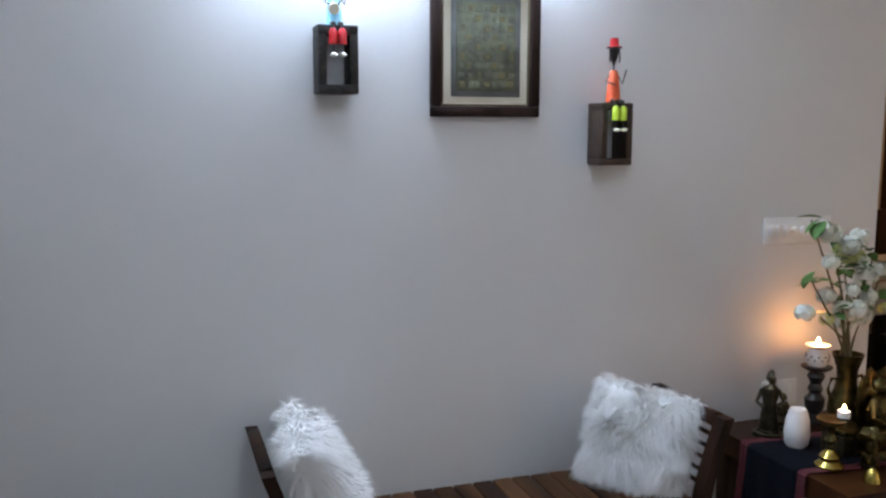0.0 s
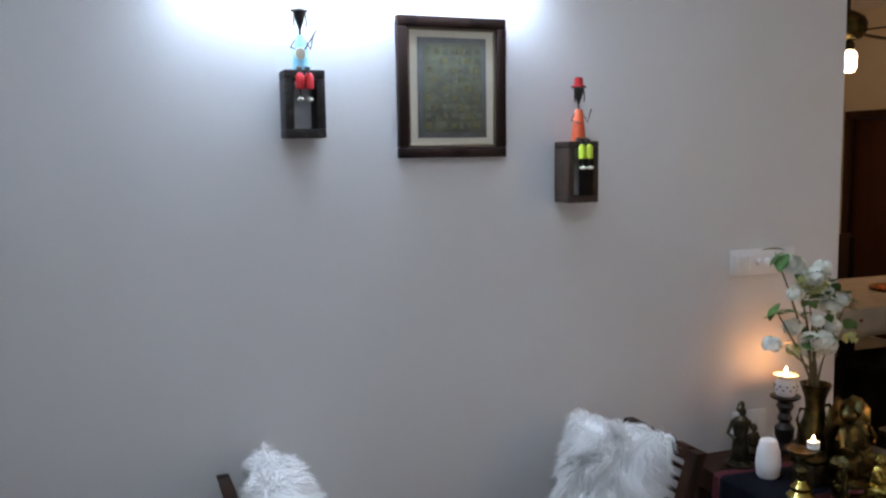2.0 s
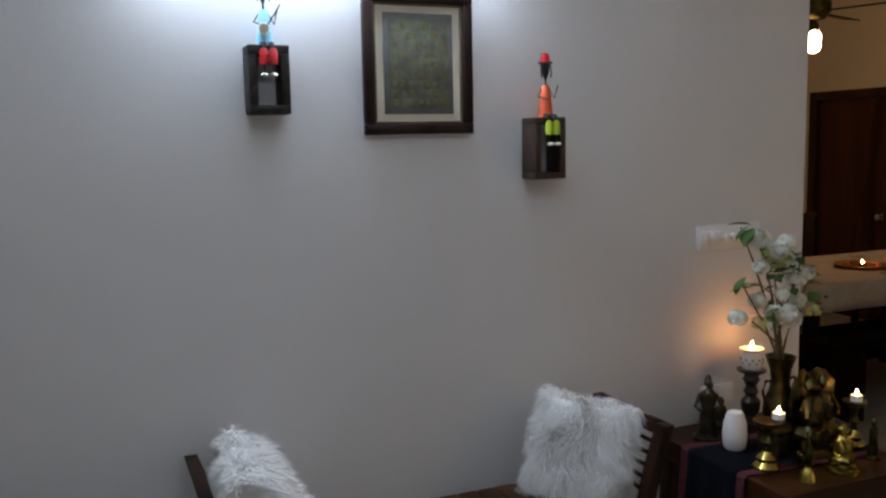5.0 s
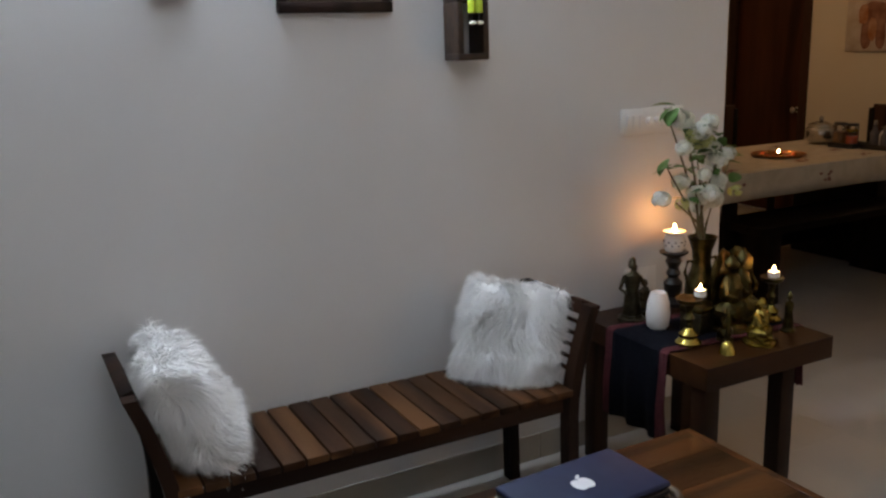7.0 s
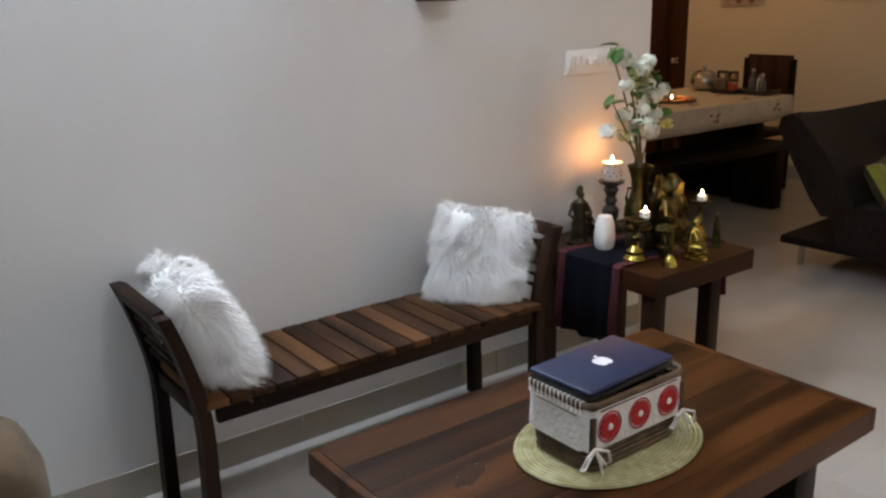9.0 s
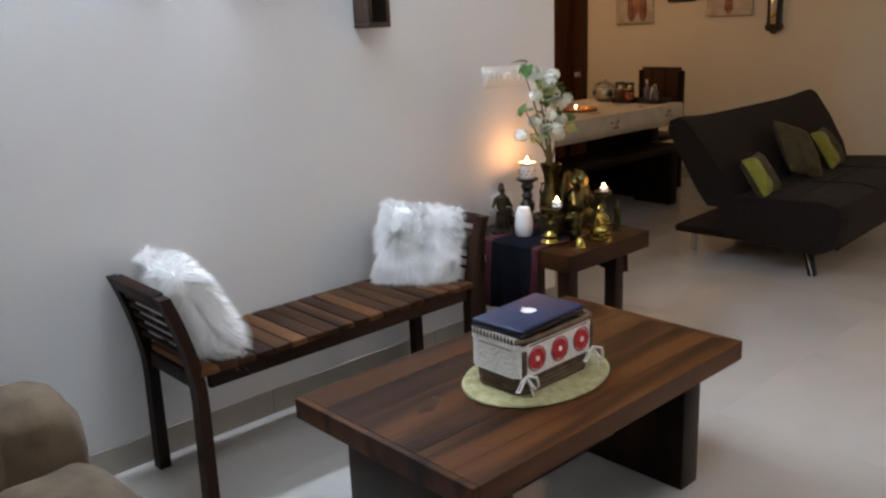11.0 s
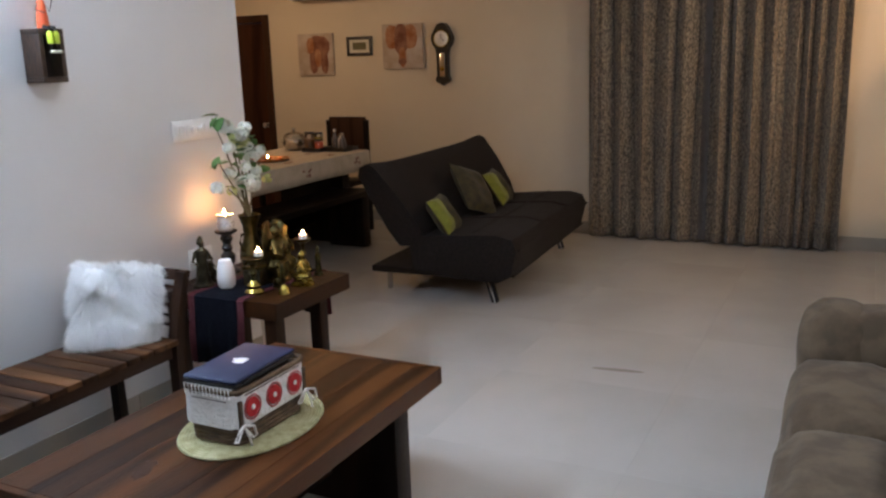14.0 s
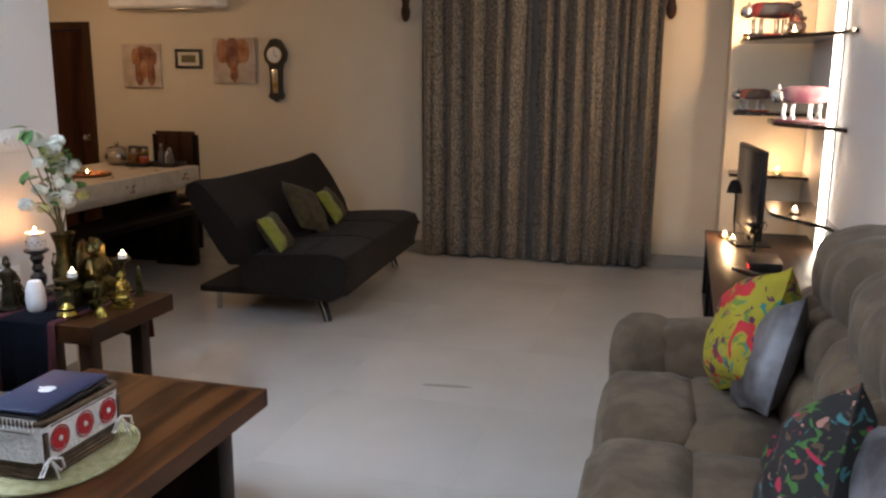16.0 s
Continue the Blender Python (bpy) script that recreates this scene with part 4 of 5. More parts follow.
# flowering branches
flowers = thing("flower_branches", pose(2.113, 2.325, TOP), "artificial white blossom branches with green leaves in the vase", "flowers", )
rng = random.Random(11)
def leaf_bm(length, width):
    rows = []
    for i in range(7):
        u = i / 6
        w = width * math.sin(math.pi * min(1, u * 0.93 + 0.06)) ** 0.8
        rows.append([(-w, length * u, 0.12 * w - length * 0.25 * u * u), (0, length * u, -length * 0.25 * u * u), (w, length * u, 0.12 * w - length * 0.25 * u * u)])
    return loft(rows)
def cluster(n, r, seed, flat=0.8):
    """A head of many five-petal florets."""
    q = random.Random(seed)
    bm = bmesh.new()
    for _ in range(n):
        d = Vector((q.gauss(0, 1), q.gauss(0, 1), q.gauss(0.15, 0.9))).normalized()
        c = d * r * q.uniform(0.75, 1.05)
        c.z *= flat
        t = d.orthogonal().normalized()
        b = d.cross(t)
        ph, s = q.uniform(0, 6), q.uniform(0.010, 0.015)
        mid = bm.verts.new(c)
        for k in range(5):
            a = ph + k * 2 * math.pi / 5
            p1 = c + s * 0.75 * (math.cos(a - 0.5) * t + math.sin(a - 0.5) * b) + d * s * 0.3
            p2 = c + s * 1.05 * (math.cos(a) * t + math.sin(a) * b) + d * s * 0.22
            p3 = c + s * 0.75 * (math.cos(a + 0.5) * t + math.sin(a + 0.5) * b) + d * s * 0.3
            bm.faces.new((mid, bm.verts.new(p1), bm.verts.new(p2), bm.verts.new(p3)))
    return bm
# stems: end points as offsets from the vase foot
for k, (ex, ey, ez) in enumerate(((-0.165, 0.02, 0.72), (-0.08, 0.0, 0.66), (0.045, -0.02, 0.59), (0.11, 0.0, 0.52), (-0.17, 0.0, 0.53), (0.02, 0.03, 0.47), (-0.15, -0.03, 0.42), (-0.02, 0.02, 0.56))):
    x0, y0 = rng.uniform(-0.02, 0.02), rng.uniform(-0.02, 0.02)
    pts = [(x0, y0, 0.05), (x0 * 1.4, y0, 0.27)]
    for i in range(1, 5):
        u = i / 4
        pts.append((x0 * 1.4 + (ex - x0 * 1.4) * u ** 1.3 + rng.uniform(-0.006, 0.006), y0 + (ey - y0) * u, 0.27 + (ez - 0.27) * u))
    part("stem", rod(pts, [0.0045] * 2 + [0.004, 0.0035, 0.003, 0.002], 6), M["stem"], flowers)
for k, (x, z, r) in enumerate(((-0.115, 0.690, 0.030), (-0.085, 0.675, 0.034), (-0.055, 0.645, 0.032), (-0.010, 0.668, 0.026), (-0.005, 0.640, 0.026), (-0.100, 0.590, 0.024), (0.048, 0.578, 0.034), (0.040, 0.540, 0.034), (0.070, 0.560, 0.022),
                               (-0.100, 0.478, 0.028), (-0.170, 0.425, 0.028), (-0.045, 0.430, 0.036), (-0.005, 0.432, 0.038), (0.025, 0.410, 0.034), (0.005, 0.380, 0.028), (0.062, 0.445, 0.030), (-0.030, 0.500, 0.020), (0.045, 0.475, 0.022))):
    part("blossom", moved(cluster(int(26 + r * 900), r, 100 + k), pose(x, rng.uniform(-0.035, 0.03), z)), M["petal"], flowers)
for k, (x, z) in enumerate(((0.130, 0.425), (-0.075, 0.630), (-0.085, 0.400), (-0.005, 0.605), (-0.03, 0.60))):
    part("bud_head", moved(cluster(16, 0.022, 300 + k), pose(x, rng.uniform(-0.02, 0.02), z)), M["petal_green"], flowers, "pale yellow-green young blossom")
lf = leaf_bm(0.06, 0.017)
leaf_mesh = mesh_of(lf, "leaf")
leaf_mesh.materials.append(M["leaf"])
spots = [(-0.155, 0.725, 80), (-0.150, 0.72, 105), (-0.135, 0.728, 55), (-0.14, 0.71, 130), (-0.150, 0.545, 85), (-0.155, 0.535, 60), (-0.135, 0.525, 125), (-0.14, 0.555, 100), (0.085, 0.585, -50), (0.10, 0.55, -80), (0.11, 0.525, -110), (0.10, 0.53, -70), (0.10, 0.46, -60)]
for _ in range(60):
    z = rng.uniform(0.40, 0.67)
    spots.append((rng.uniform(-0.10, 0.07) - 0.12 * (z - 0.5), z, rng.uniform(-180, 180)))
for n_leaf, (x, z, a) in enumerate(spots):
    ob = new("leaf", leaf_mesh)
    ob.parent = flowers
    s = rng.uniform(1.05, 1.4) if n_leaf < 13 else rng.uniform(0.6, 1.05)
    ob.matrix_local = pose(x, rng.uniform(-0.03, 0.03), z, rng.uniform(-30, 35), rng.uniform(-25, 25), a) @ Matrix.Diagonal((s, s, s, 1))


def tealight(m, group="lit tealights"):
    ob = thing("tealight", m, "small white tealight candle with a lit flame", "candle", group)
    part("cup", lathe([(0.0, 0), (0.0185, 0), (0.0185, 0.020), (0.016, 0.020), (0.0, 0.016)], 20, False), M["wax"], ob)
    part("flame", lathe([(0.001, 0.017), (0.005, 0.022), (0.0045, 0.030), (0.0008, 0.040)], 10), M["flame"], ob)
    return ob


def brass_lamp(m, h, s, label, name="brass_lamp"):
    ob = thing(name, m, label, "oil lamp")
    part("base", lathe([(0.045 * s, 0), (0.046 * s, 0.008), (0.030 * s, 0.022), (0.034 * s, 0.034), (0.020 * s, 0.046), (0.014 * s, 0.055)], 24), M["gold"], ob)
    part("stem", lathe([(0.014 * s, 0.053), (0.010 * s, 0.07), (0.020 * s, 0.085), (0.011 * s, 0.10), (0.013 * s, h - 0.03), (0.022 * s, h - 0.02)], 20), M["brass"], ob)
    part("dish", lathe([(0.02 * s, h - 0.021), (0.044 * s, h - 0.012), (0.048 * s, h), (0.042 * s, h), (0.015 * s, h - 0.010)], 24), M["brass"], ob)
    return ob


brass_lamp(pose(1.885, 2.140, TOP), 0.150, 0.9, "polished brass oil lamp holding a tealight")
tealight(pose(1.926, 2.138, TOP + 0.150))
brass_lamp(pose(2.275, 2.165, TOP), 0.152, 0.8, "aged brass pillar lamp holding a tealight")
tealight(pose(2.275, 2.160, TOP + 0.152))
for p, e in (((1.926, 2.138, TOP + 0.205), 0.10), ((2.275, 2.160, TOP + 0.207), 0.10)):
    lamp("tealight_flame", "POINT", pose(*p), e, FLAME, 0.008)
chest = thing("brass_box", pose(2.015, 2.225, TOP, 0, 0, 12), "dark aged brass box with lid", "box")
part("body", box(-0.055, 0.055, -0.04, 0.04, 0, 0.07, 0.005), M["bronze"], chest)
part("lid", box(-0.058, 0.058, -0.043, 0.043, 0.071, 0.088, 0.006), M["brass"], chest)
statue(pose(2.095, 2.175, TOP, 0, 0, 20), 0.255, 0.13, M["brass"], "large seated aged brass idol with halo", seat=True, seed=4, halo=True)
statue(pose(2.185, 2.30, TOP, 0, 0, 0), 0.235, 0.10, M["bronze"], "dark bronze figurine behind the brass idols", seat=True, seed=9)
statue(pose(2.078, 2.032, SZ + 0.001, 0, 0, 30), 0.150, 0.105, M["gold"], "polished gold seated idol", seat=True, seed=7)
statue(pose(2.245, 2.065, SZ + 0.001), 0.135, 0.05, M["brass"], "small aged brass figurine", arm=False, seed=2)
statue(pose(2.175, 2.205, TOP, 0, 0, -10), 0.250, 0.115, M["brass"], "tall aged brass idol with a pierced halo", seat=True, seed=15, halo=True)
statue(pose(1.990, 2.470, SZ + 0.001, 0, 0, 15), 0.125, 0.070, M["bronze"], "short dark bronze figurine beside the candle stand", seat=True, seed=21)
statue(pose(2.005, 2.105, TOP, 0, 0, 25), 0.105, 0.055, M["brass"], "little aged brass idol among the ornaments", seat=True, seed=31)
bell = thing("brass_bell", pose(1.930, 2.022, SZ + 0.001), "small brass hand bell with a tall handle", "bell")
part("cup", lathe([(0.026, 0), (0.024, 0.008), (0.017, 0.03), (0.006, 0.04)], 20), M["gold"], bell)
part("handle", lathe([(0.005, 0.038), (0.009, 0.06), (0.005, 0.08), (0.011, 0.10), (0.004, 0.125)], 14), M["brass"], bell)

# ---- dining room ----
DX0, DX1, DY0, DY1, DZ = 3.50, 5.18, 3.585, 4.42, 0.745
dining = thing("dining_table", pose(0, 0, 0), "dark wooden dining table with slab legs", "table")
part("tabletop", box(DX0, DX1, DY0, DY1, DZ - 0.05, DZ, 0.004), M["dark_wood"], dining)
for x in (DX0 + 0.18, DX1 - 0.18):
    part("leg", box(x - 0.05, x + 0.05, DY0 + 0.1, DY1 - 0.1, 0, DZ - 0.05, 0.004), M["dark_wood"], dining)
part("stretcher", box(DX0 + 0.24, DX1 - 0.24, 3.97, 4.03, 0.15, 0.27, 0.004), M["dark_wood"], dining)
# the cloth: a sheet over the top that falls in soft waves
cloth = thing("tablecloth", pose(0, 0, 0), "cream embroidered tablecloth hanging over the table edges", "tablecloth")
def drape(u, v):
    """A point of the cloth from table coordinates that may lie past the edges."""
    over_x = max(DX0 - u, 0, u - DX1)
    over_y = max(DY0 - v, 0, v - DY1)
    x, y = min(max(u, DX0 - 0.006), DX1 + 0.006), min(max(v, DY0 - 0.006), DY1 + 0.006)
    drop = max(over_x, over_y) + 0.35 * min(over_x, over_y)
    w = 0.014 * math.sin(9 * u + 2) + 0.010 * math.sin(17 * v + u * 5) if drop > 0.01 else 0
    sx = -1 if u < DX0 else (1 if u > DX1 else 0)
    sy = -1 if v < DY0 else (1 if v > DY1 else 0)
    return (x + sx * (0.012 + max(0, w) * drop * 5), y + sy * (0.012 + max(0, w) * drop * 5), DZ + 0.004 - drop)
us = [DX0 - 0.20, DX0 - 0.13, DX0 - 0.06, DX0 - 0.004] + [DX0 + (DX1 - DX0) * i / 40 for i in range(41)] + [DX1 + 0.004, DX1 + 0.06, DX1 + 0.13]
vs = [DY0 - 0.155, DY0 - 0.10, DY0 - 0.05, DY0 - 0.004] + [DY0 + (DY1 - DY0) * i / 20 for i in range(21)] + [DY1 + 0.004, DY1 + 0.08, DY1 + 0.155]
sheet = part("sheet", loft([[drape(u, v) for v in vs] for u in us]), M["cloth"], cloth)
sheet.modifiers.new("thickness", "SOLIDIFY").thickness = 0.002
rng = random.Random(21)
sprigs = bmesh.new()
for x, y in ((3.60, 3.66), (3.66, 3.68), (4.25, 3.68), (4.75, 3.66), (5.10, 3.66), (4.65, 4.25), (4.80, 3.9)):
    for _ in range(7):
        join(sprigs, moved(puff(0.03, 0.018, 0.002, 1.0, 10), pose(x + rng.uniform(-0.05, 0.05), y + rng.uniform(-0.03, 0.03), DZ + 0.0065, 0, 0, rng.uniform(0, 180))))
for x in (3.60, 4.3, 5.0):
    for _ in range(6):
        join(sprigs, moved(puff(0.03, 0.018, 0.002, 1.0, 10), pose(x + rng.uniform(-0.05, 0.05), DY0 - 0.025, DZ - 0.07 + rng.uniform(-0.03, 0.03), 90, 0, 0)))
tagged(part("embroidery", sprigs, M["motif"], cloth), "embroidered maroon flower sprigs", kind="stuff")
dbench = thing("dining_bench", pose(0, 0, 0), "dark wooden dining bench pushed under the table", "bench")
part("seat", box(3.66, 5.02, 3.43, 3.80, 0.41, 0.455, 0.004), M["dark_wood"], dbench)
for x in (3.78, 4.91):
    part("leg", box(x - 0.05, x + 0.05, 3.45, 3.78, 0, 0.41, 0.004), M["dark_wood"], dbench)


def dining_chair(m):
    ob = thing("dining_chair", m, "dark wooden dining chair with a tall panel back", "chair", "chairs round the dining table")
    part("seat", box(-0.21, 0.21, -0.21, 0.21, 0.42, 0.46, 0.01), M["dark_wood"], ob)
    part("backrest", box(-0.185, 0.185, 0.175, 0.20, 0.55, 0.992, 0.006), M["frame_wood"], ob)
    for x in (-0.19, 0.19):
        part("leg", box(x - 0.02, x + 0.02, -0.20, -0.16, 0, 0.42, 0.003), M["dark_wood"], ob)
        part("leg", box(x - 0.02, x + 0.02, 0.165, 0.205, 0, 0.965, 0.003), M["dark_wood"], ob)
    return ob


c0 = dining_chair(pose(5.33, 3.975, 0, 0, 0, -90))
copy_thing(c0, pose(4.72, 4.66, 0, 0, 0, 2))

thali = thing("copper_plate", pose(4.315, 3.925, DZ + 0.006), "round copper plate with a lit lamp and petals", "plate")
part("plate", lathe([(0.10, 0), (0.155, 0.006), (0.165, 0.018), (0.160, 0.018), (0.150, 0.009), (0.05, 0.005)], 36), M["copper"], thali)
part("diya", lathe([(0.018, 0.006), (0.03, 0.02), (0.026, 0.02), (0.01, 0.014)], 18), M["gold"], thali)
part("flame", lathe([(0.002, 0.018), (0.006, 0.024), (0.005, 0.033), (0.001, 0.046)], 10), M["flame"], thali)
for i in range(14):
    a = 2 * math.pi * i / 14
    part("petal", moved(puff(0.03, 0.018, 0.008, 1.0, 8), pose(0.10 * math.cos(a), 0.10 * math.sin(a), 0.013, 0, 0, math.degrees(a))), M["orange"] if i % 3 else M["gold"], thali)
lamp("plate_flame", "POINT", pose(4.315, 3.925, DZ + 0.085), 0.35, FLAME, 0.01)

pot = thing("glass_jar", pose(5.02, 4.19, DZ + 0.006), "round glass and steel serving jar with a knob lid", "jar")
part("bowl", lathe([(0.05, 0), (0.085, 0.02), (0.10, 0.06), (0.095, 0.10), (0.08, 0.115)], 28), M["steel"], pot)
part("lid", lathe([(0.083, 0.116), (0.075, 0.135), (0.03, 0.15), (0.012, 0.155)], 28), M["steel"], pot)
part("knob", lathe([(0.010, 0.155), (0.018, 0.168), (0.014, 0.182), (0.004, 0.186)], 16), M["steel"], pot)


def tray(m, w, d, label):
    ob = thing("tray", m, label, "tray", "black trays on the dining table")
    part("base", box(-w / 2, w / 2, -d / 2, d / 2, 0, 0.008, 0.002), M["black"], ob)
    for x0, x1, y0, y1 in ((-w / 2, w / 2, -d / 2, -d / 2 + 0.008), (-w / 2, w / 2, d / 2 - 0.008, d / 2), (-w / 2, -w / 2 + 0.008, -d / 2 + 0.009, d / 2 - 0.009), (w / 2 - 0.008, w / 2, -d / 2 + 0.009, d / 2 - 0.009)):
        part("rim", box(x0, x1, y0, y1, 0.0085, 0.032, 0.002), M["black"], ob)
    return ob


tray(pose(4.99, 3.945, DZ + 0.006), 0.18, 0.18, "black lacquered tray with jars on the table")
tray(pose(5.06, 3.745, DZ + 0.006), 0.20, 0.19, "black lacquered tray with bottles on the table")


def jar(m, r, h, fill, lid, label):
    ob = thing("jar", m, label, "jar", "jars on the trays")
    part("contents", lathe([(r * 0.9, 0.003), (r * 0.9, h * 0.62)], 20), fill, ob)
    part("glass", lathe([(r, 0), (r, h * 0.85), (r * 0.9, h * 0.9)], 24), M["glass"], ob)
    part("lid", lathe([(r * 0.98, h * 0.9), (r * 0.98, h), (r * 0.9, h * 1.02)], 24), lid, ob)


for x, y, r, h, f, l in ((4.95, 3.985, 0.042, 0.15, M["jar_brown"], M["black"]), (5.03, 3.955, 0.040, 0.14, M["print_ochre"], M["black"]), (4.95, 3.895, 0.036, 0.11, M["orange"], M["gold"])):
    jar(pose(x, y, DZ + 0.0145), r, h, f, l, "glass spice jar with a dark lid on the tray")
for k, (x, y, h) in enumerate(((5.02, 3.785, 0.17), (5.06, 3.735, 0.13), (5.01, 3.705, 0.14), (5.10, 3.785, 0.12))):
    bt = thing("bottle", pose(x, y, DZ + 0.0145), "small clear glass bottle with pale contents", "bottle", "bottles on the tray")
    part("body", lathe([(0.024, 0), (0.026, 0.01), (0.026, h * 0.55), (0.012, h * 0.72), (0.011, h * 0.85)], 20), M["ceramic"] if k % 2 else M["satin"], bt)
    part("cap", lathe([(0.013, h * 0.85), (0.013, h), (0.010, h * 1.01)], 16), M["steel"], bt)

# ---- pictures, clock and air conditioner on the east wall ----
def canvas(y, z, w, h, shapes, label):
    ob = thing("canvas_print", pose(FAR_X - 0.002, y, z, 0, 0, -90) @ pose(0, 0, 0), label, "picture", "canvas prints on the east wall")
    part("stretcher", box(-w / 2, w / 2, -0.030, 0, -h / 2, h / 2, 0.003), M["canvas"], ob)
    for k, (x, zz, sx, sz, mt) in enumerate(shapes):
        b = puff(sx, 0.003, sz, 0.8, 24, 0.12, k)
        part("painted_shape", moved(b, pose(x, -0.0302 - 0.0006 * k, zz)), mt, ob)
    return ob


B1, B2 = M["canvas_brown"], M["canvas_rust"]
canvas(4.532, 1.532, 0.385, 0.378, [(0.04, 0.07, 0.24, 0.19, B1), (-0.02, -0.06, 0.09, 0.22, B1), (0.10, -0.07, 0.08, 0.20, B1), (0.03, -0.03, 0.07, 0.16, B2), (-0.05, 0.08, 0.08, 0.14, B2)], "square canvas print with plain brown shapes")
canvas(3.611, 1.578, 0.40, 0.385, [(-0.10, 0.08, 0.13, 0.20, B2), (0.08, 0.08, 0.14, 0.20, B2), (-0.01, 0.06, 0.13, 0.26, B1), (0.0, -0.09, 0.07, 0.17, B2), (0.0, -0.13, 0.08, 0.06, B1)], "square canvas print with plain rust shapes")
small = thing("small_framed_print", pose(FAR_X - 0.002, 4.063, 1.594, 0, 0, -90), "small ochre print in a dark frame", "picture")
frame_bars(0.265, 0.168, 0.026, 0.020, M["black"], small)
part("mat_board", box(-0.108, 0.108, -0.010, -0.002, -0.059, 0.059, 0), M["mat_board"], small)
part("print", box(-0.070, 0.070, -0.013, -0.0102, -0.032, 0.032, 0.0005), M["print_ochre"], small)
clock = thing("wall_clock", pose(FAR_X - 0.002, 3.215, 1.497, 0, 0, -90), "black wooden pendulum wall clock", "clock")
def outline_plate(pts, depth):
    bm = bmesh.new()
    fr = [bm.verts.new((x, -depth, z)) for x, z in pts]
    bk = [bm.verts.new((x, 0, z)) for x, z in pts]
    n = len(pts)
    bm.faces.new(fr)
    bm.faces.new(bk[::-1])
    for i in range(n):
        bm.faces.new((fr[i], bk[i], bk[(i + 1) % n], fr[(i + 1) % n]))
    bmesh.ops.recalc_face_normals(bm, faces=bm.faces)
    return bm
half = [(0.0, 0.265), (0.035, 0.255), (0.06, 0.225), (0.075, 0.20), (0.095, 0.165), (0.10, 0.13), (0.09, 0.085), (0.062, 0.05), (0.052, 0.0), (0.050, -0.12), (0.052, -0.18), (0.068, -0.21), (0.055, -0.235), (0.03, -0.245), (0.0, -0.265)]
part("case", outline_plate(half + [(-x, z) for x, z in half[-2:0:-1]], 0.05), M["black"], clock)
dial = part("dial", moved(lathe([(0.068, 0), (0.068, 0.006), (0.062, 0.009)], 32), pose(0, -0.05, 0.13, 90, 0, 0)), M["ceramic"], clock, "round white dial")
part("rim", moved(rod([(0.07 * math.cos(2 * math.pi * i / 32), 0.07 * math.sin(2 * math.pi * i / 32), 0) for i in range(33)], 0.006, 8), pose(0, -0.055, 0.13, 90, 0, 0)), M["gold"], dial)
part("minute_hand", box(-0.002, 0.002, -0.061, -0.0595, 0.13, 0.18, 0), M["black"], dial)
part("hour_hand", moved(box(-0.0025, 0.0025, -0.063, -0.0615, 0, 0.035, 0), pose(0, 0, 0.13, 0, 115, 0)), M["black"], dial)
part("pendulum_window", box(-0.026, 0.026, -0.053, -0.0505, -0.19, 0.01, 0.002), M["steel"], clock)
part("pendulum", moved(lathe([(0.02, 0), (0.02, 0.004), (0.015, 0.006)], 20), pose(0, -0.0535, -0.12, 90, 0, 0)), M["gold"], clock)
ac = thing("air_conditioner", pose(FAR_X - 0.002, 4.185, 2.137, 0, 0, -90), "white split air conditioner high on the wall", "air conditioner")
part("body", box(-0.53, 0.53, -0.20, 0, -0.12, 0.15, 0.03, 3), M["white_plastic"], ac)
part("louvre", moved(box(-0.46, 0.46, -0.05, 0, -0.006, 0.006, 0.003), pose(0, -0.12, -0.123, 12, 0, 0)), M["steel"], ac)
part("front_panel", box(-0.52, 0.52, -0.204, -0.1995, -0.06, 0.13, 0.002), M["white_plastic"], ac)

# ---- curtain ----
def curtain(name, y0, y1, seed, mat, label, x=FAR_X - 0.085, amp=0.078, top=2.17):
    rng = random.Random(seed)
    n = 260
    fold = []
    ph = 0.0
    for i in range(n + 1):
        u = i / n
        ph += (y1 - y0) / n * 2 * math.pi / (0.150 + 0.16 * noise.noise(Vector((u * 7 + 0.3, seed + 0.4, 0))))
        fold.append(ph)
    rows = []
    for k in range(25):
        v = k / 24
        z = 0.018 + (top - 0.018) * v
        row = []
        for i in range(n + 1):
            deep = amp * (0.8 + 0.5 * noise.noise(Vector((i * 0.05, seed, 3))))
            wave = abs(math.sin(fold[i] / 2 + 0.2 * math.sin(2.5 * v + i * 0.02))) ** 0.75
            row.append((x + 0.03 - deep * 1.5 * wave, y0 + (y1 - y0) * i / n + 0.016 * math.sin(fold[i]) + 0.010 * (1 - v) * noise.noise(Vector((i * 0.06, v * 2, seed))), z + 0.006 * math.sin(i * 0.7) * (k == 0)))
        rows.append(row)
    ob = solo(name, loft(rows), mat, label, "curtain", group="curtain panels at the window")
    ob.modifiers.new("thickness", "SOLIDIFY").thickness = 0.003
    return ob


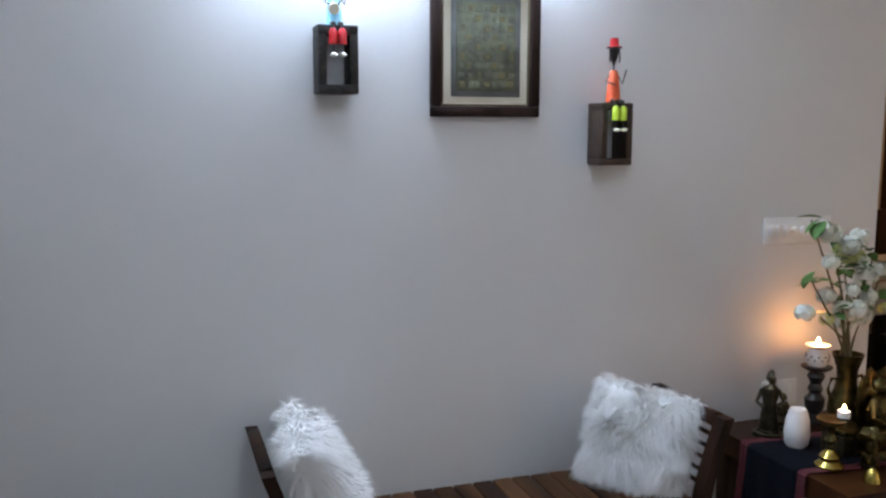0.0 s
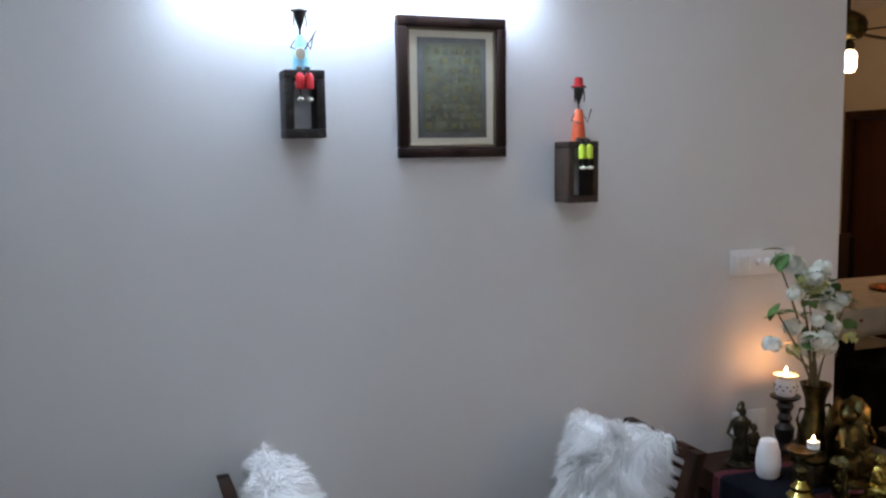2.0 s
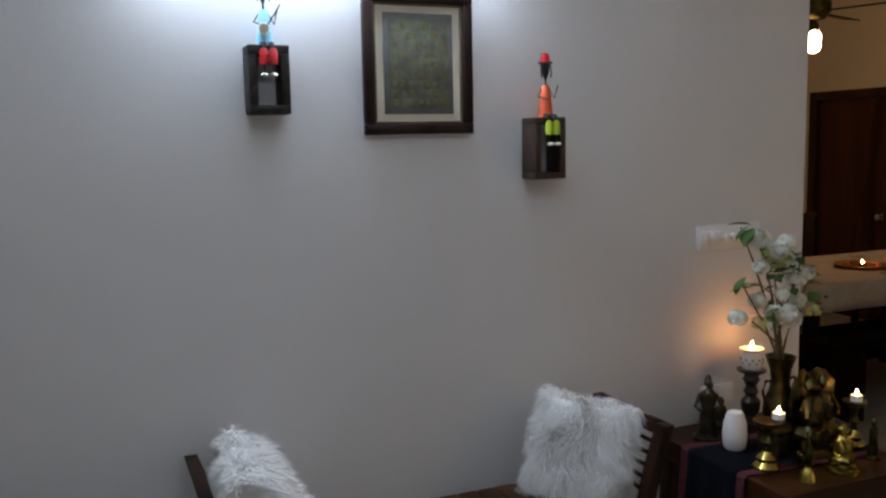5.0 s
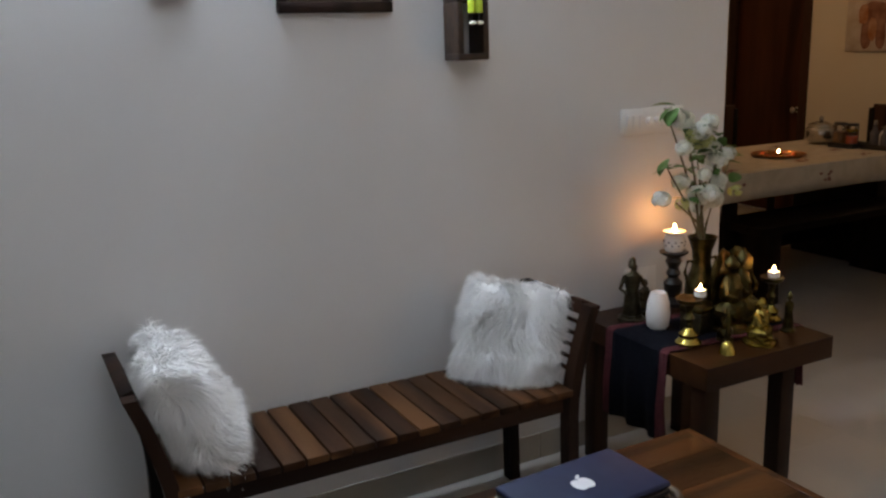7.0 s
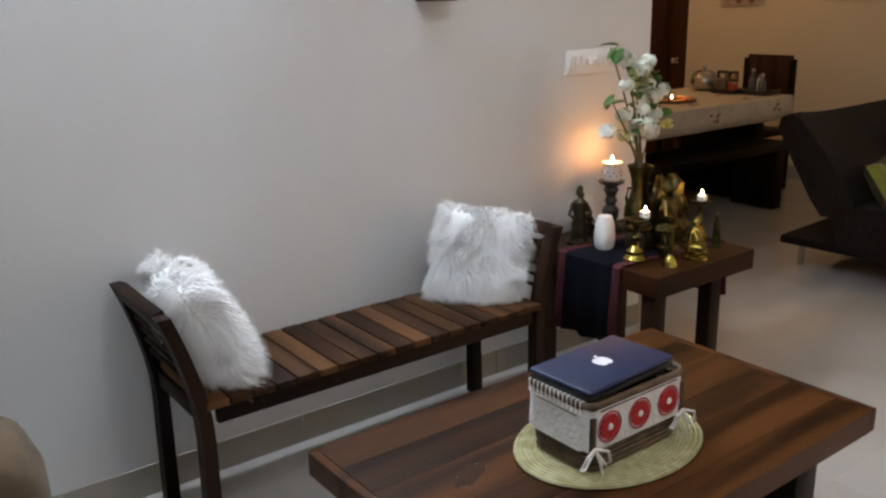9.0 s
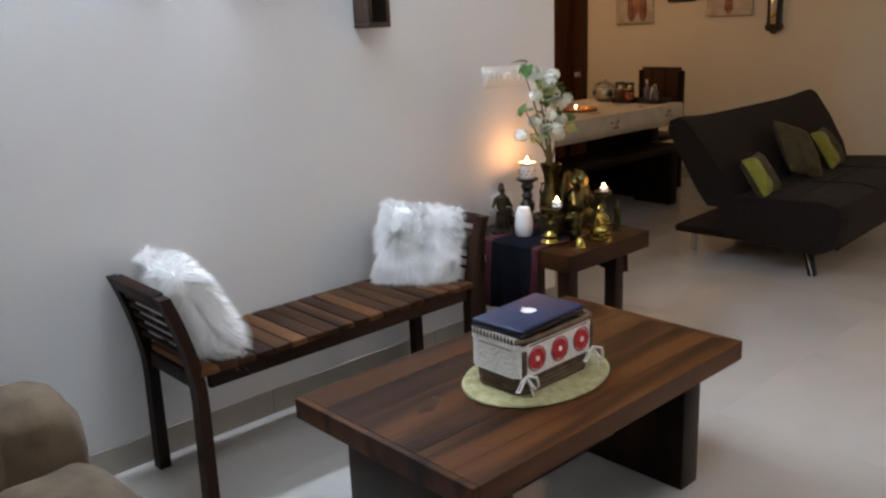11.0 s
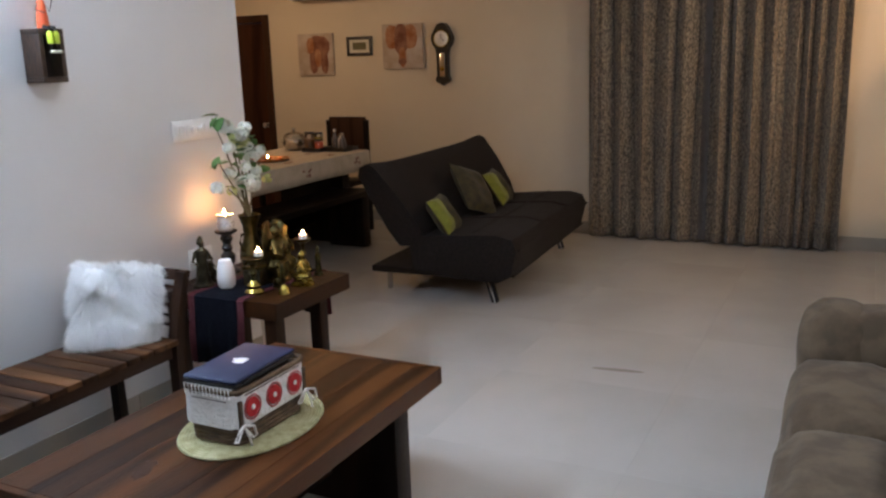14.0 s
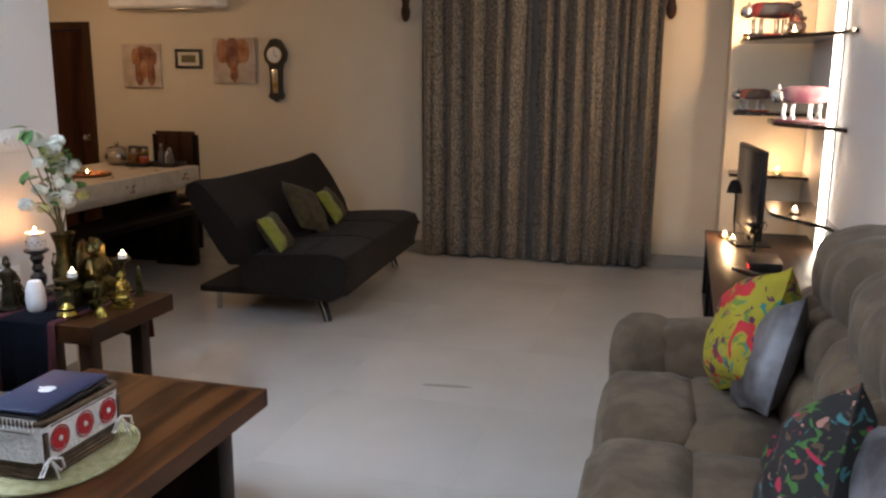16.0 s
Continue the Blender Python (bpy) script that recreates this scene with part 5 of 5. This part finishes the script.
curtain("curtain", 0.97, 0.035, 1, M["curtain"], "taupe jacquard curtain panel drawn closed")
curtain("curtain", 1.905, 1.03, 2, M["curtain"], "taupe jacquard curtain panel drawn closed")
curtain("curtain", 1.07, 0.93, 5, M["blackout"], "grey lining showing between the two curtain panels", x=FAR_X - 0.075, amp=0.010)
rail = thing("curtain_rod", pose(FAR_X, 0, 2.185), "dark wooden curtain rod with carved end brackets", "curtain rod")
part("pole", rod([(-0.085, -0.06, 0), (-0.085, 2.08, 0)], 0.016, 14), M["dark_wood"], rail)
for y in (2.04, -0.015):
    part("bracket", moved(lathe([(0.012, -0.30), (0.032, -0.27), (0.038, -0.22), (0.026, -0.17), (0.034, -0.13), (0.022, -0.06), (0.03, 0.0), (0.03, 0.03)], 16), pose(-0.075, y, 0)), M["frame_wood"], rail)
    part("bracket_arm", box(-0.075, 0.0, y - 0.012, y + 0.012, -0.03, 0.0, 0.003), M["frame_wood"], rail)

# ---- cushions on the sofa bed ----
def throw_cushion(m, size, mats, label, name="throw_cushion", group="", seed=1, thick=0.055, two_tone=False):
    ob = thing(name, m, label, "cushion", group)
    rng = random.Random(seed)
    n = 16
    sides = []
    for s in (-1, 1):
        rows = []
        for i in range(n + 1):
            row = []
            for j in range(n + 1):
                u, v = 2 * i / n - 1, 2 * j / n - 1
                fat = ((1 - u ** 4) * (1 - v ** 4)) ** 0.55
                pinch = 1 - 0.07 * (1 - u * u) * abs(v) - 0.07 * (1 - v * v) * abs(u)
                row.append((size / 2 * u * pinch, s * thick * fat * (1 + 0.25 * noise.noise(Vector((u * 1.7 + seed, v * 1.7, s)))), size / 2 * v * pinch))
            rows.append(row)
        bm = loft(rows)
        if s < 0 and two_tone:
            for f in bm.faces:
                f.material_index = 0 if f.calc_center_median().x < -0.10 * size else 1
        part("front" if s < 0 else "back", bm, mats if s < 0 else mats[1], ob)
    rim = [(size / 2 * u * (1 - 0.07 * (1 - u * u) * abs(v) - 0.07 * (1 - v * v) * abs(u)), 0, size / 2 * v * (1 - 0.07 * (1 - v * v) * abs(u) - 0.07 * (1 - u * u) * abs(v))) for u, v in [(-1 + i / 8, -1) for i in range(17)] + [(1, -1 + i / 8) for i in range(17)] + [(1 - i / 8, 1) for i in range(17)] + [(-1, 1 - i / 8) for i in range(17)]]
    part("seam", rod(rim, 0.004, 6), mats[1], ob)
    return ob


SG = "cushions on the sofa bed"
throw_cushion(pose(3.80, 2.20, 0.525, -34, 0, 0) @ pose(0, 0, 0, 0, -6, 4), 0.25, (M["olive"], M["olive_dark"]), "lime green and olive cushion on the sofa bed", group=SG, seed=2, two_tone=True)
throw_cushion(pose(4.36, 2.25, 0.590, -34, 0, 0) @ pose(0, 0, 0, 0, 20, 2), 0.36, (M["olive_dark"], M["olive_dark"]), "dark olive brown cushion on the sofa bed", group=SG, seed=3)
throw_cushion(pose(4.80, 2.26, 0.545, -34, 0, 0) @ pose(0, 0, 0, 0, -6, 4), 0.27, (M["olive"], M["olive_dark"]), "lime green and olive cushion on the sofa bed", group=SG, seed=4, two_tone=True)

# ---- taupe recliner sofa ----
def pad(x0, x1, y0, y1, z0, z1, e=0.42, lump=0.05, seed=0, tilt=0.0, e2=None):
    return moved(puff(x1 - x0, y1 - y0, z1 - z0, e, 36, lump, seed, e2), pose((x0 + x1) / 2, (y0 + y1) / 2, (z0 + z1) / 2, tilt, 0, 0))


def fluted(width, d, h, cols, deep, seed, square=7):
    """A padded roll with soft upright channels stitched into it."""
    rows = []
    n = 56
    for i in range(n + 1):
        u = i / n
        end = (1 - abs(2 * u - 1) ** square) ** 0.5
        wob = u + 0.02 * noise.noise(Vector((u * 6, seed, 0)))
        groove = abs(math.sin(math.pi * cols * wob)) ** 0.45
        k = (1 - deep + deep * groove) * (0.30 + 0.70 * end)
        row = []
        for j in range(40):
            a = 2 * math.pi * j / 40
            c, s = math.cos(a), math.sin(a)
            lump = 1 + 0.07 * noise.noise(Vector((u * 5, s * 1.6, seed + c)))
            row.append((width * (u - 0.5), d / 2 * math.copysign(abs(c) ** 0.8, c) * k * lump, h / 2 * math.copysign(abs(s) ** 0.8, s) * (0.45 + 0.55 * k) * lump))
        rows.append(row)
    return loft(rows, close=True)


def recliner(m, seats, label, name):
    """Seats run along x from 0; the front faces +y at y = 0; the back is at y = -0.95."""
    ob = thing(name, m, label, "sofa")
    w = 0.62
    W = seats * w
    part("base", box(-0.02, W + 0.02, -0.86, -0.10, 0.05, 0.30, 0.03, 3), M["suede"], ob)
    for i in range(seats):
        x0 = i * w
        sd = 3 + i * 5
        part("seat", pad(x0 - 0.008, x0 + w + 0.008, -0.66, -0.19, 0.22, 0.475, 0.42, 0.09, sd, e2=0.5), M["suede"], ob)
        part("knee_roll", pad(x0 - 0.010, x0 + w + 0.010, -0.30, 0.03, 0.20, 0.490, 0.5, 0.09, sd + 1, e2=0.62), M["suede"], ob)
        part("footrest", pad(x0, x0 + w, -0.14, 0.045, 0.06, 0.33, 0.4, 0.04, sd + 2), M["suede"], ob)
        for nm, y, z, d, h, tilt, cols, deep in (("lumbar", -0.620, 0.545, 0.25, 0.25, -8, 3, 0.20), ("back_cushion", -0.690, 0.690, 0.29, 0.29, -12, 4, 0.17), ("headrest", -0.760, 0.850, 0.32, 0.37, -15, 4, 0.09)):
            part(nm, moved(fluted(w + 0.03, d, h, cols, deep, sd + z * 7, 3.2 if nm == "headrest" else 6), pose(x0 + w / 2, y, z, tilt, 0, 0)), M["suede"], ob)
    for x0 in (-0.30, W):
        part("arm", pad(x0, x0 + 0.30, -0.90, 0.0, 0.30, 0.61, 0.55, 0.05, 9 + x0, e2=0.8), M["suede"], ob)
        part("arm_side", box(x0 + 0.03, x0 + 0.27, -0.87, -0.05, 0.04, 0.48, 0.05, 3), M["suede"], ob)
        part("arm_roll", pad(x0 - 0.005, x0 + 0.305, -0.22, 0.035, 0.16, 0.60, 0.6, 0.05, 4 + x0, e2=0.6), M["suede"], ob)
    return ob


recliner(pose(0.92, 0.025, 0), 2, "taupe suede two-seat recliner sofa with padded back", "recliner_sofa")
recliner(pose(-0.125, 1.94, 0, 0, 0, -90), 1, "taupe suede recliner armchair beside the bench", "recliner_chair")

CG = "cushions on the recliner sofa"
def facing(x, y, z, yaw, lean, roll=0):
    """A cushion whose face looks along yaw degrees from -y, leaning back."""
    return pose(x, y, z, 0, 0, yaw) @ pose(0, 0, 0, -lean, roll, 0)


throw_cushion(facing(1.90, -0.400, 0.690, 196, 20, -22), 0.375, (M["floral_yellow"], M["floral_yellow"]), "yellow floral print cushion leaning on the recliner", group=CG, seed=6, thick=0.105)
throw_cushion(facing(1.76, -0.440, 0.665, 191, 19, -18), 0.345, (M["satin"], M["satin"]), "silver satin cushion behind the floral one", group=CG, seed=7, thick=0.06)
throw_cushion(facing(0.99, -0.475, 0.640, 189, 20, -40), 0.34, (M["floral_black"], M["floral_black"]), "black floral print cushion leaning on the recliner", group=CG, seed=8, thick=0.10)
throw_cushion(facing(0.83, -0.56, 0.64, 192, 18, -8), 0.38, (M["satin"], M["satin"]), "silver satin cushion behind the black one", group=CG, seed=9, thick=0.06)

# ---- media wall ----
unit = thing("tv_unit", pose(0, 0, 0), "long low dark wooden television unit", "tv unit")
UX0, UX1, UY0, UY1, UZ = 2.75, 4.86, RIGHT_Y + 0.015, -0.33, 0.50
part("top", box(UX0, UX1, UY0, UY1, UZ - 0.03, UZ, 0.003), M["tv_wood"], unit)
part("bottom", box(UX0, UX1, UY0, UY1 - 0.01, 0.05, 0.08, 0.003), M["dark_wood"], unit)
part("back", box(UX0 + 0.02, UX1 - 0.02, UY0, UY0 + 0.015, 0.082, UZ - 0.032, 0), M["dark_wood"], unit)
part("plinth", box(UX0 + 0.03, UX1 - 0.03, UY0 + 0.02, UY1 - 0.05, 0, 0.05, 0.002), M["dark_wood"], unit)
for x in (UX0, UX0 + 0.72, UX1 - 0.75, UX1 - 0.025):
    part("side", box(x, x + 0.025, UY0 + 0.016, UY1 - 0.006, 0.081, UZ - 0.031, 0.002), M["dark_wood"], unit)
part("shelf", box(UX0 + 0.75, UX1 - 0.78, UY0 + 0.02, UY1 - 0.04, 0.27, 0.285, 0.002), M["dark_wood"], unit)
tv = thing("television", pose(4.55, -0.545, UZ + 0.001, 0, 0, 6.5), "flat black television standing on the unit", "television")
part("cabinet", box(-0.36, 0.36, -0.035, 0.0, 0.06, 0.57, 0.006), M["black"], tv)
part("screen", box(-0.345, 0.345, 0.0005, 0.003, 0.08, 0.555, 0.001), M["screen"], tv)
part("neck", box(-0.05, 0.05, -0.03, -0.01, 0.01, 0.07, 0.003), M["black"], tv)
part("foot", box(-0.22, 0.22, -0.12, 0.08, 0, 0.012, 0.004), M["black"], tv)


def shelf(x0, x1, z, depth, label, taper=0.6):
    """A thin floating board with a long curved taper at the end next to the sofa."""
    top = []
    n = 14
    for i in range(n + 1):
        u = i / n
        top.append((x0 + taper * u, RIGHT_Y + 0.018 + (depth - 0.018) * (0.5 - 0.5 * math.cos(math.pi * u))))
    for i in range(9):
        a = math.pi / 2 * i / 8
        top.append((x1 - 0.06 + 0.06 * math.sin(a), RIGHT_Y + depth - 0.06 + 0.06 * math.cos(a)))
    top += [(x1, RIGHT_Y + 0.002), (x0, RIGHT_Y + 0.002)]
    bm = bmesh.new()
    lo = [bm.verts.new((x, y, z - 0.022)) for x, y in top]
    hi = [bm.verts.new((x, y, z)) for x, y in top]
    m = len(top)
    bm.faces.new(hi)
    bm.faces.new(lo[::-1])
    for i in range(m):
        bm.faces.new((lo[i], lo[(i + 1) % m], hi[(i + 1) % m], hi[i]))
    bmesh.ops.recalc_face_normals(bm, faces=bm.faces)
    solo("floating_shelf", bm, M["shelf"], label, "shelf", group="floating shelves", smooth=False)


shelf(3.88, 5.42, 1.716, 0.48, "long dark curved floating shelf high on the wall", 1.25)
shelf(3.92, 4.90, 1.222, 0.31, "dark curved floating shelf with a pink animal ornament", 0.60)
shelf(3.86, 4.90, 0.705, 0.29, "dark curved floating shelf holding a lit candle", 0.60)
shelf(5.12, 5.46, 1.246, 0.49, "short dark floating shelf with an animal ornament", 0.10)
shelf(5.12, 5.46, 0.835, 0.49, "short dark floating shelf behind the television", 0.10)
strip = thing("led_strip", pose(4.34, RIGHT_Y + 0.001, 0), "vertical warm white light strip on the wall", "lamp")
part("channel", box(-0.085, 0.085, 0.0, 0.012, 0.45, CEIL - 0.02, 0.002), M["white_plastic"], strip)
part("diffuser", box(-0.080, 0.080, 0.0125, 0.030, 0.46, CEIL - 0.03, 0.003), M["led"], strip, "glowing warm white diffuser")


def ornament(m, s, body, label):
    """A plain four-legged ornament on a slab, as one mesh."""
    bm = bmesh.new()
    join(bm, moved(box(-0.15, 0.15, -0.05, 0.05, 0, 0.022, 0.008), pose(0, 0, 0)), 0)
    for x in (-0.10, -0.05, 0.05, 0.10):
        for y in (-0.025, 0.025):
            join(bm, moved(lathe([(0.012, 0.02), (0.005, 0.06), (0.009, 0.11)], 8), pose(x, y, 0)), 1)
    join(bm, moved(puff(0.29, 0.10, 0.105, 0.6, 24), pose(0.02, 0, 0.165)), 0)
    join(bm, moved(puff(0.09, 0.07, 0.085, 0.9, 16), pose(-0.145, 0, 0.155)), 1)
    join(bm, moved(lathe([(0.012, 0), (0.003, 0.03)], 8), pose(-0.13, 0.02, 0.195)), 1)
    solo("animal_ornament", bm, [body, M["steel"]], label, "ornament", m @ Matrix.Diagonal((s, s, s, 1)), "animal ornaments on the shelves")


ornament(pose(4.42, -0.79, 1.223, 0, 0, -82), 0.95, M["pink"], "pink and silver four-legged ornament on a shelf")
ornament(pose(5.28, -0.585, 1.247, 0, 0, -80), 0.70, M["orange_dark"], "orange and dark four-legged ornament on a shelf")
ornament(pose(4.90, -0.62, 1.717, 0, 0, -75), 0.95, M["dark_red"], "red and brown rocking animal ornament on the high shelf")
statue(pose(4.72, -0.755, 1.717, 0, 0, 0), 0.20, 0.15, M["orange_dark"], "orange draped figurine on the high shelf", seat=True, seed=12)
for p, e in (((4.58, -0.735, 1.717), 0.25), ((5.22, -0.53, 1.717), 7.0), ((4.38, -0.80, 0.706), 0.3), ((4.60, -0.44, UZ + 0.001), 4.0), ((4.47, -0.48, UZ + 0.001), 0.15), ((5.28, -0.78, 0.836), 2.0)):
    holder = thing("tealight_holder", pose(*p), "small brass dish holding a lit tealight", "candle holder", "tealights on the media wall")
    part("dish", lathe([(0.015, 0), (0.03, 0.004), (0.042, 0.010), (0.040, 0.011), (0.02, 0.006)], 20), M["gold"], holder)
    tealight(pose(p[0], p[1], p[2] + 0.0075), "tealights on the media wall")
    lamp("tealight_flame", "POINT", pose(p[0], p[1], p[2] + 0.068), e, (1.0, 0.56, 0.25), 0.01)
# a small black desk lamp and clutter on the unit
desk = thing("desk_lamp", pose(4.50, -0.490, UZ + 0.001) @ Matrix.Diagonal((0.9, 0.9, 0.95, 1)), "small black desk lamp with a bent neck", "lamp")
part("base", lathe([(0.05, 0), (0.05, 0.01), (0.02, 0.016)], 20), M["matte_black"], desk)
part("neck", rod([(0, 0, 0.015), (0.0, 0.01, 0.16), (0, 0.01, 0.28), (0.02, 0.02, 0.36)], 0.007, 8), M["matte_black"], desk)
part("shade", moved(lathe([(0.012, 0.05), (0.03, 0.04), (0.045, 0.0), (0.05, -0.03)], 20), pose(0.02, 0.02, 0.34)), M["matte_black"], desk)
dfan = thing("desk_fan", pose(4.00, -0.565, UZ + 0.001) @ Matrix.Diagonal((0.68, 0.68, 0.50, 1)), "small black desk fan with a wire cage", "fan")
part("base", lathe([(0.06, 0), (0.06, 0.015), (0.02, 0.03)], 20), M["matte_black"], dfan)
part("stem", rod([(0, 0, 0.02), (0, 0, 0.30)], 0.011, 10), M["matte_black"], dfan)
part("motor", moved(puff(0.07, 0.09, 0.07, 0.8, 16), pose(0, 0, 0.37)), M["matte_black"], dfan)
for k in range(4):
    r = 0.03 + 0.025 * k
    part("cage_ring", moved(rod([(r * math.cos(2 * math.pi * i / 24), r * math.sin(2 * math.pi * i / 24), 0) for i in range(25)], 0.003, 6), pose(-0.05, 0.02, 0.37, 0, 75, 20)), M["matte_black"], dfan)
for k in range(3):
    part("blade", moved(puff(0.085, 0.045, 0.006, 0.8, 12), pose(-0.035, 0.015, 0.37, 0, 75, 20) @ pose(0, 0, 0, 0, 0, 120 * k) @ pose(0.05, 0, 0, 15, 0, 0)), M["matte_black"], dfan)
box_ob = thing("set_top_box", pose(3.80, -0.60, UZ + 0.001), "small black set-top box with red lights", "electronics")
part("case", box(-0.14, 0.14, -0.08, 0.08, 0, 0.05, 0.005), M["black"], box_ob)
for x in (-0.12, -0.06):
    part("indicator", box(x - 0.006, x + 0.006, 0.0805, 0.083, 0.02, 0.028, 0), M["led_red"], box_ob)
remote = solo("remote_control", box(-0.09, 0.09, -0.022, 0.022, 0, 0.02, 0.006), M["black"], "slim black remote control on the unit", "remote", pose(3.62, -0.50, UZ + 0.001, 0, 0, 30))
# the worn patch on the floor
scuff = solo("floor_stain", moved(puff(0.24, 0.035, 0.0016, 1.0, 24, 0.3, 2), pose(2.93, 0.873, 0.0006, 0, 0, -83)), M["skirt"], "thin dull brown stain on the floor tiles", "stain")

# ---- floor tiles ----
T = 0.8
nx, ny = int((FAR_X - BACK_X) / T) + 1, int((NORTH_Y - RIGHT_Y) / T) + 1
bm = box(0.00025, T - 0.00025, 0.00025, T - 0.00025, -0.01, 0, 0)
tile_mesh = mesh_of(bm, "tile")
tile_mesh.materials.append(M["tile"])
for i in range(nx):
    for j in range(ny):
        ob = new("tile", tile_mesh)
        ob.location = (FAR_X - T * (i + 1), -0.78 + T * (j - 1) + 0.56, 0)
        ob.parent = floor
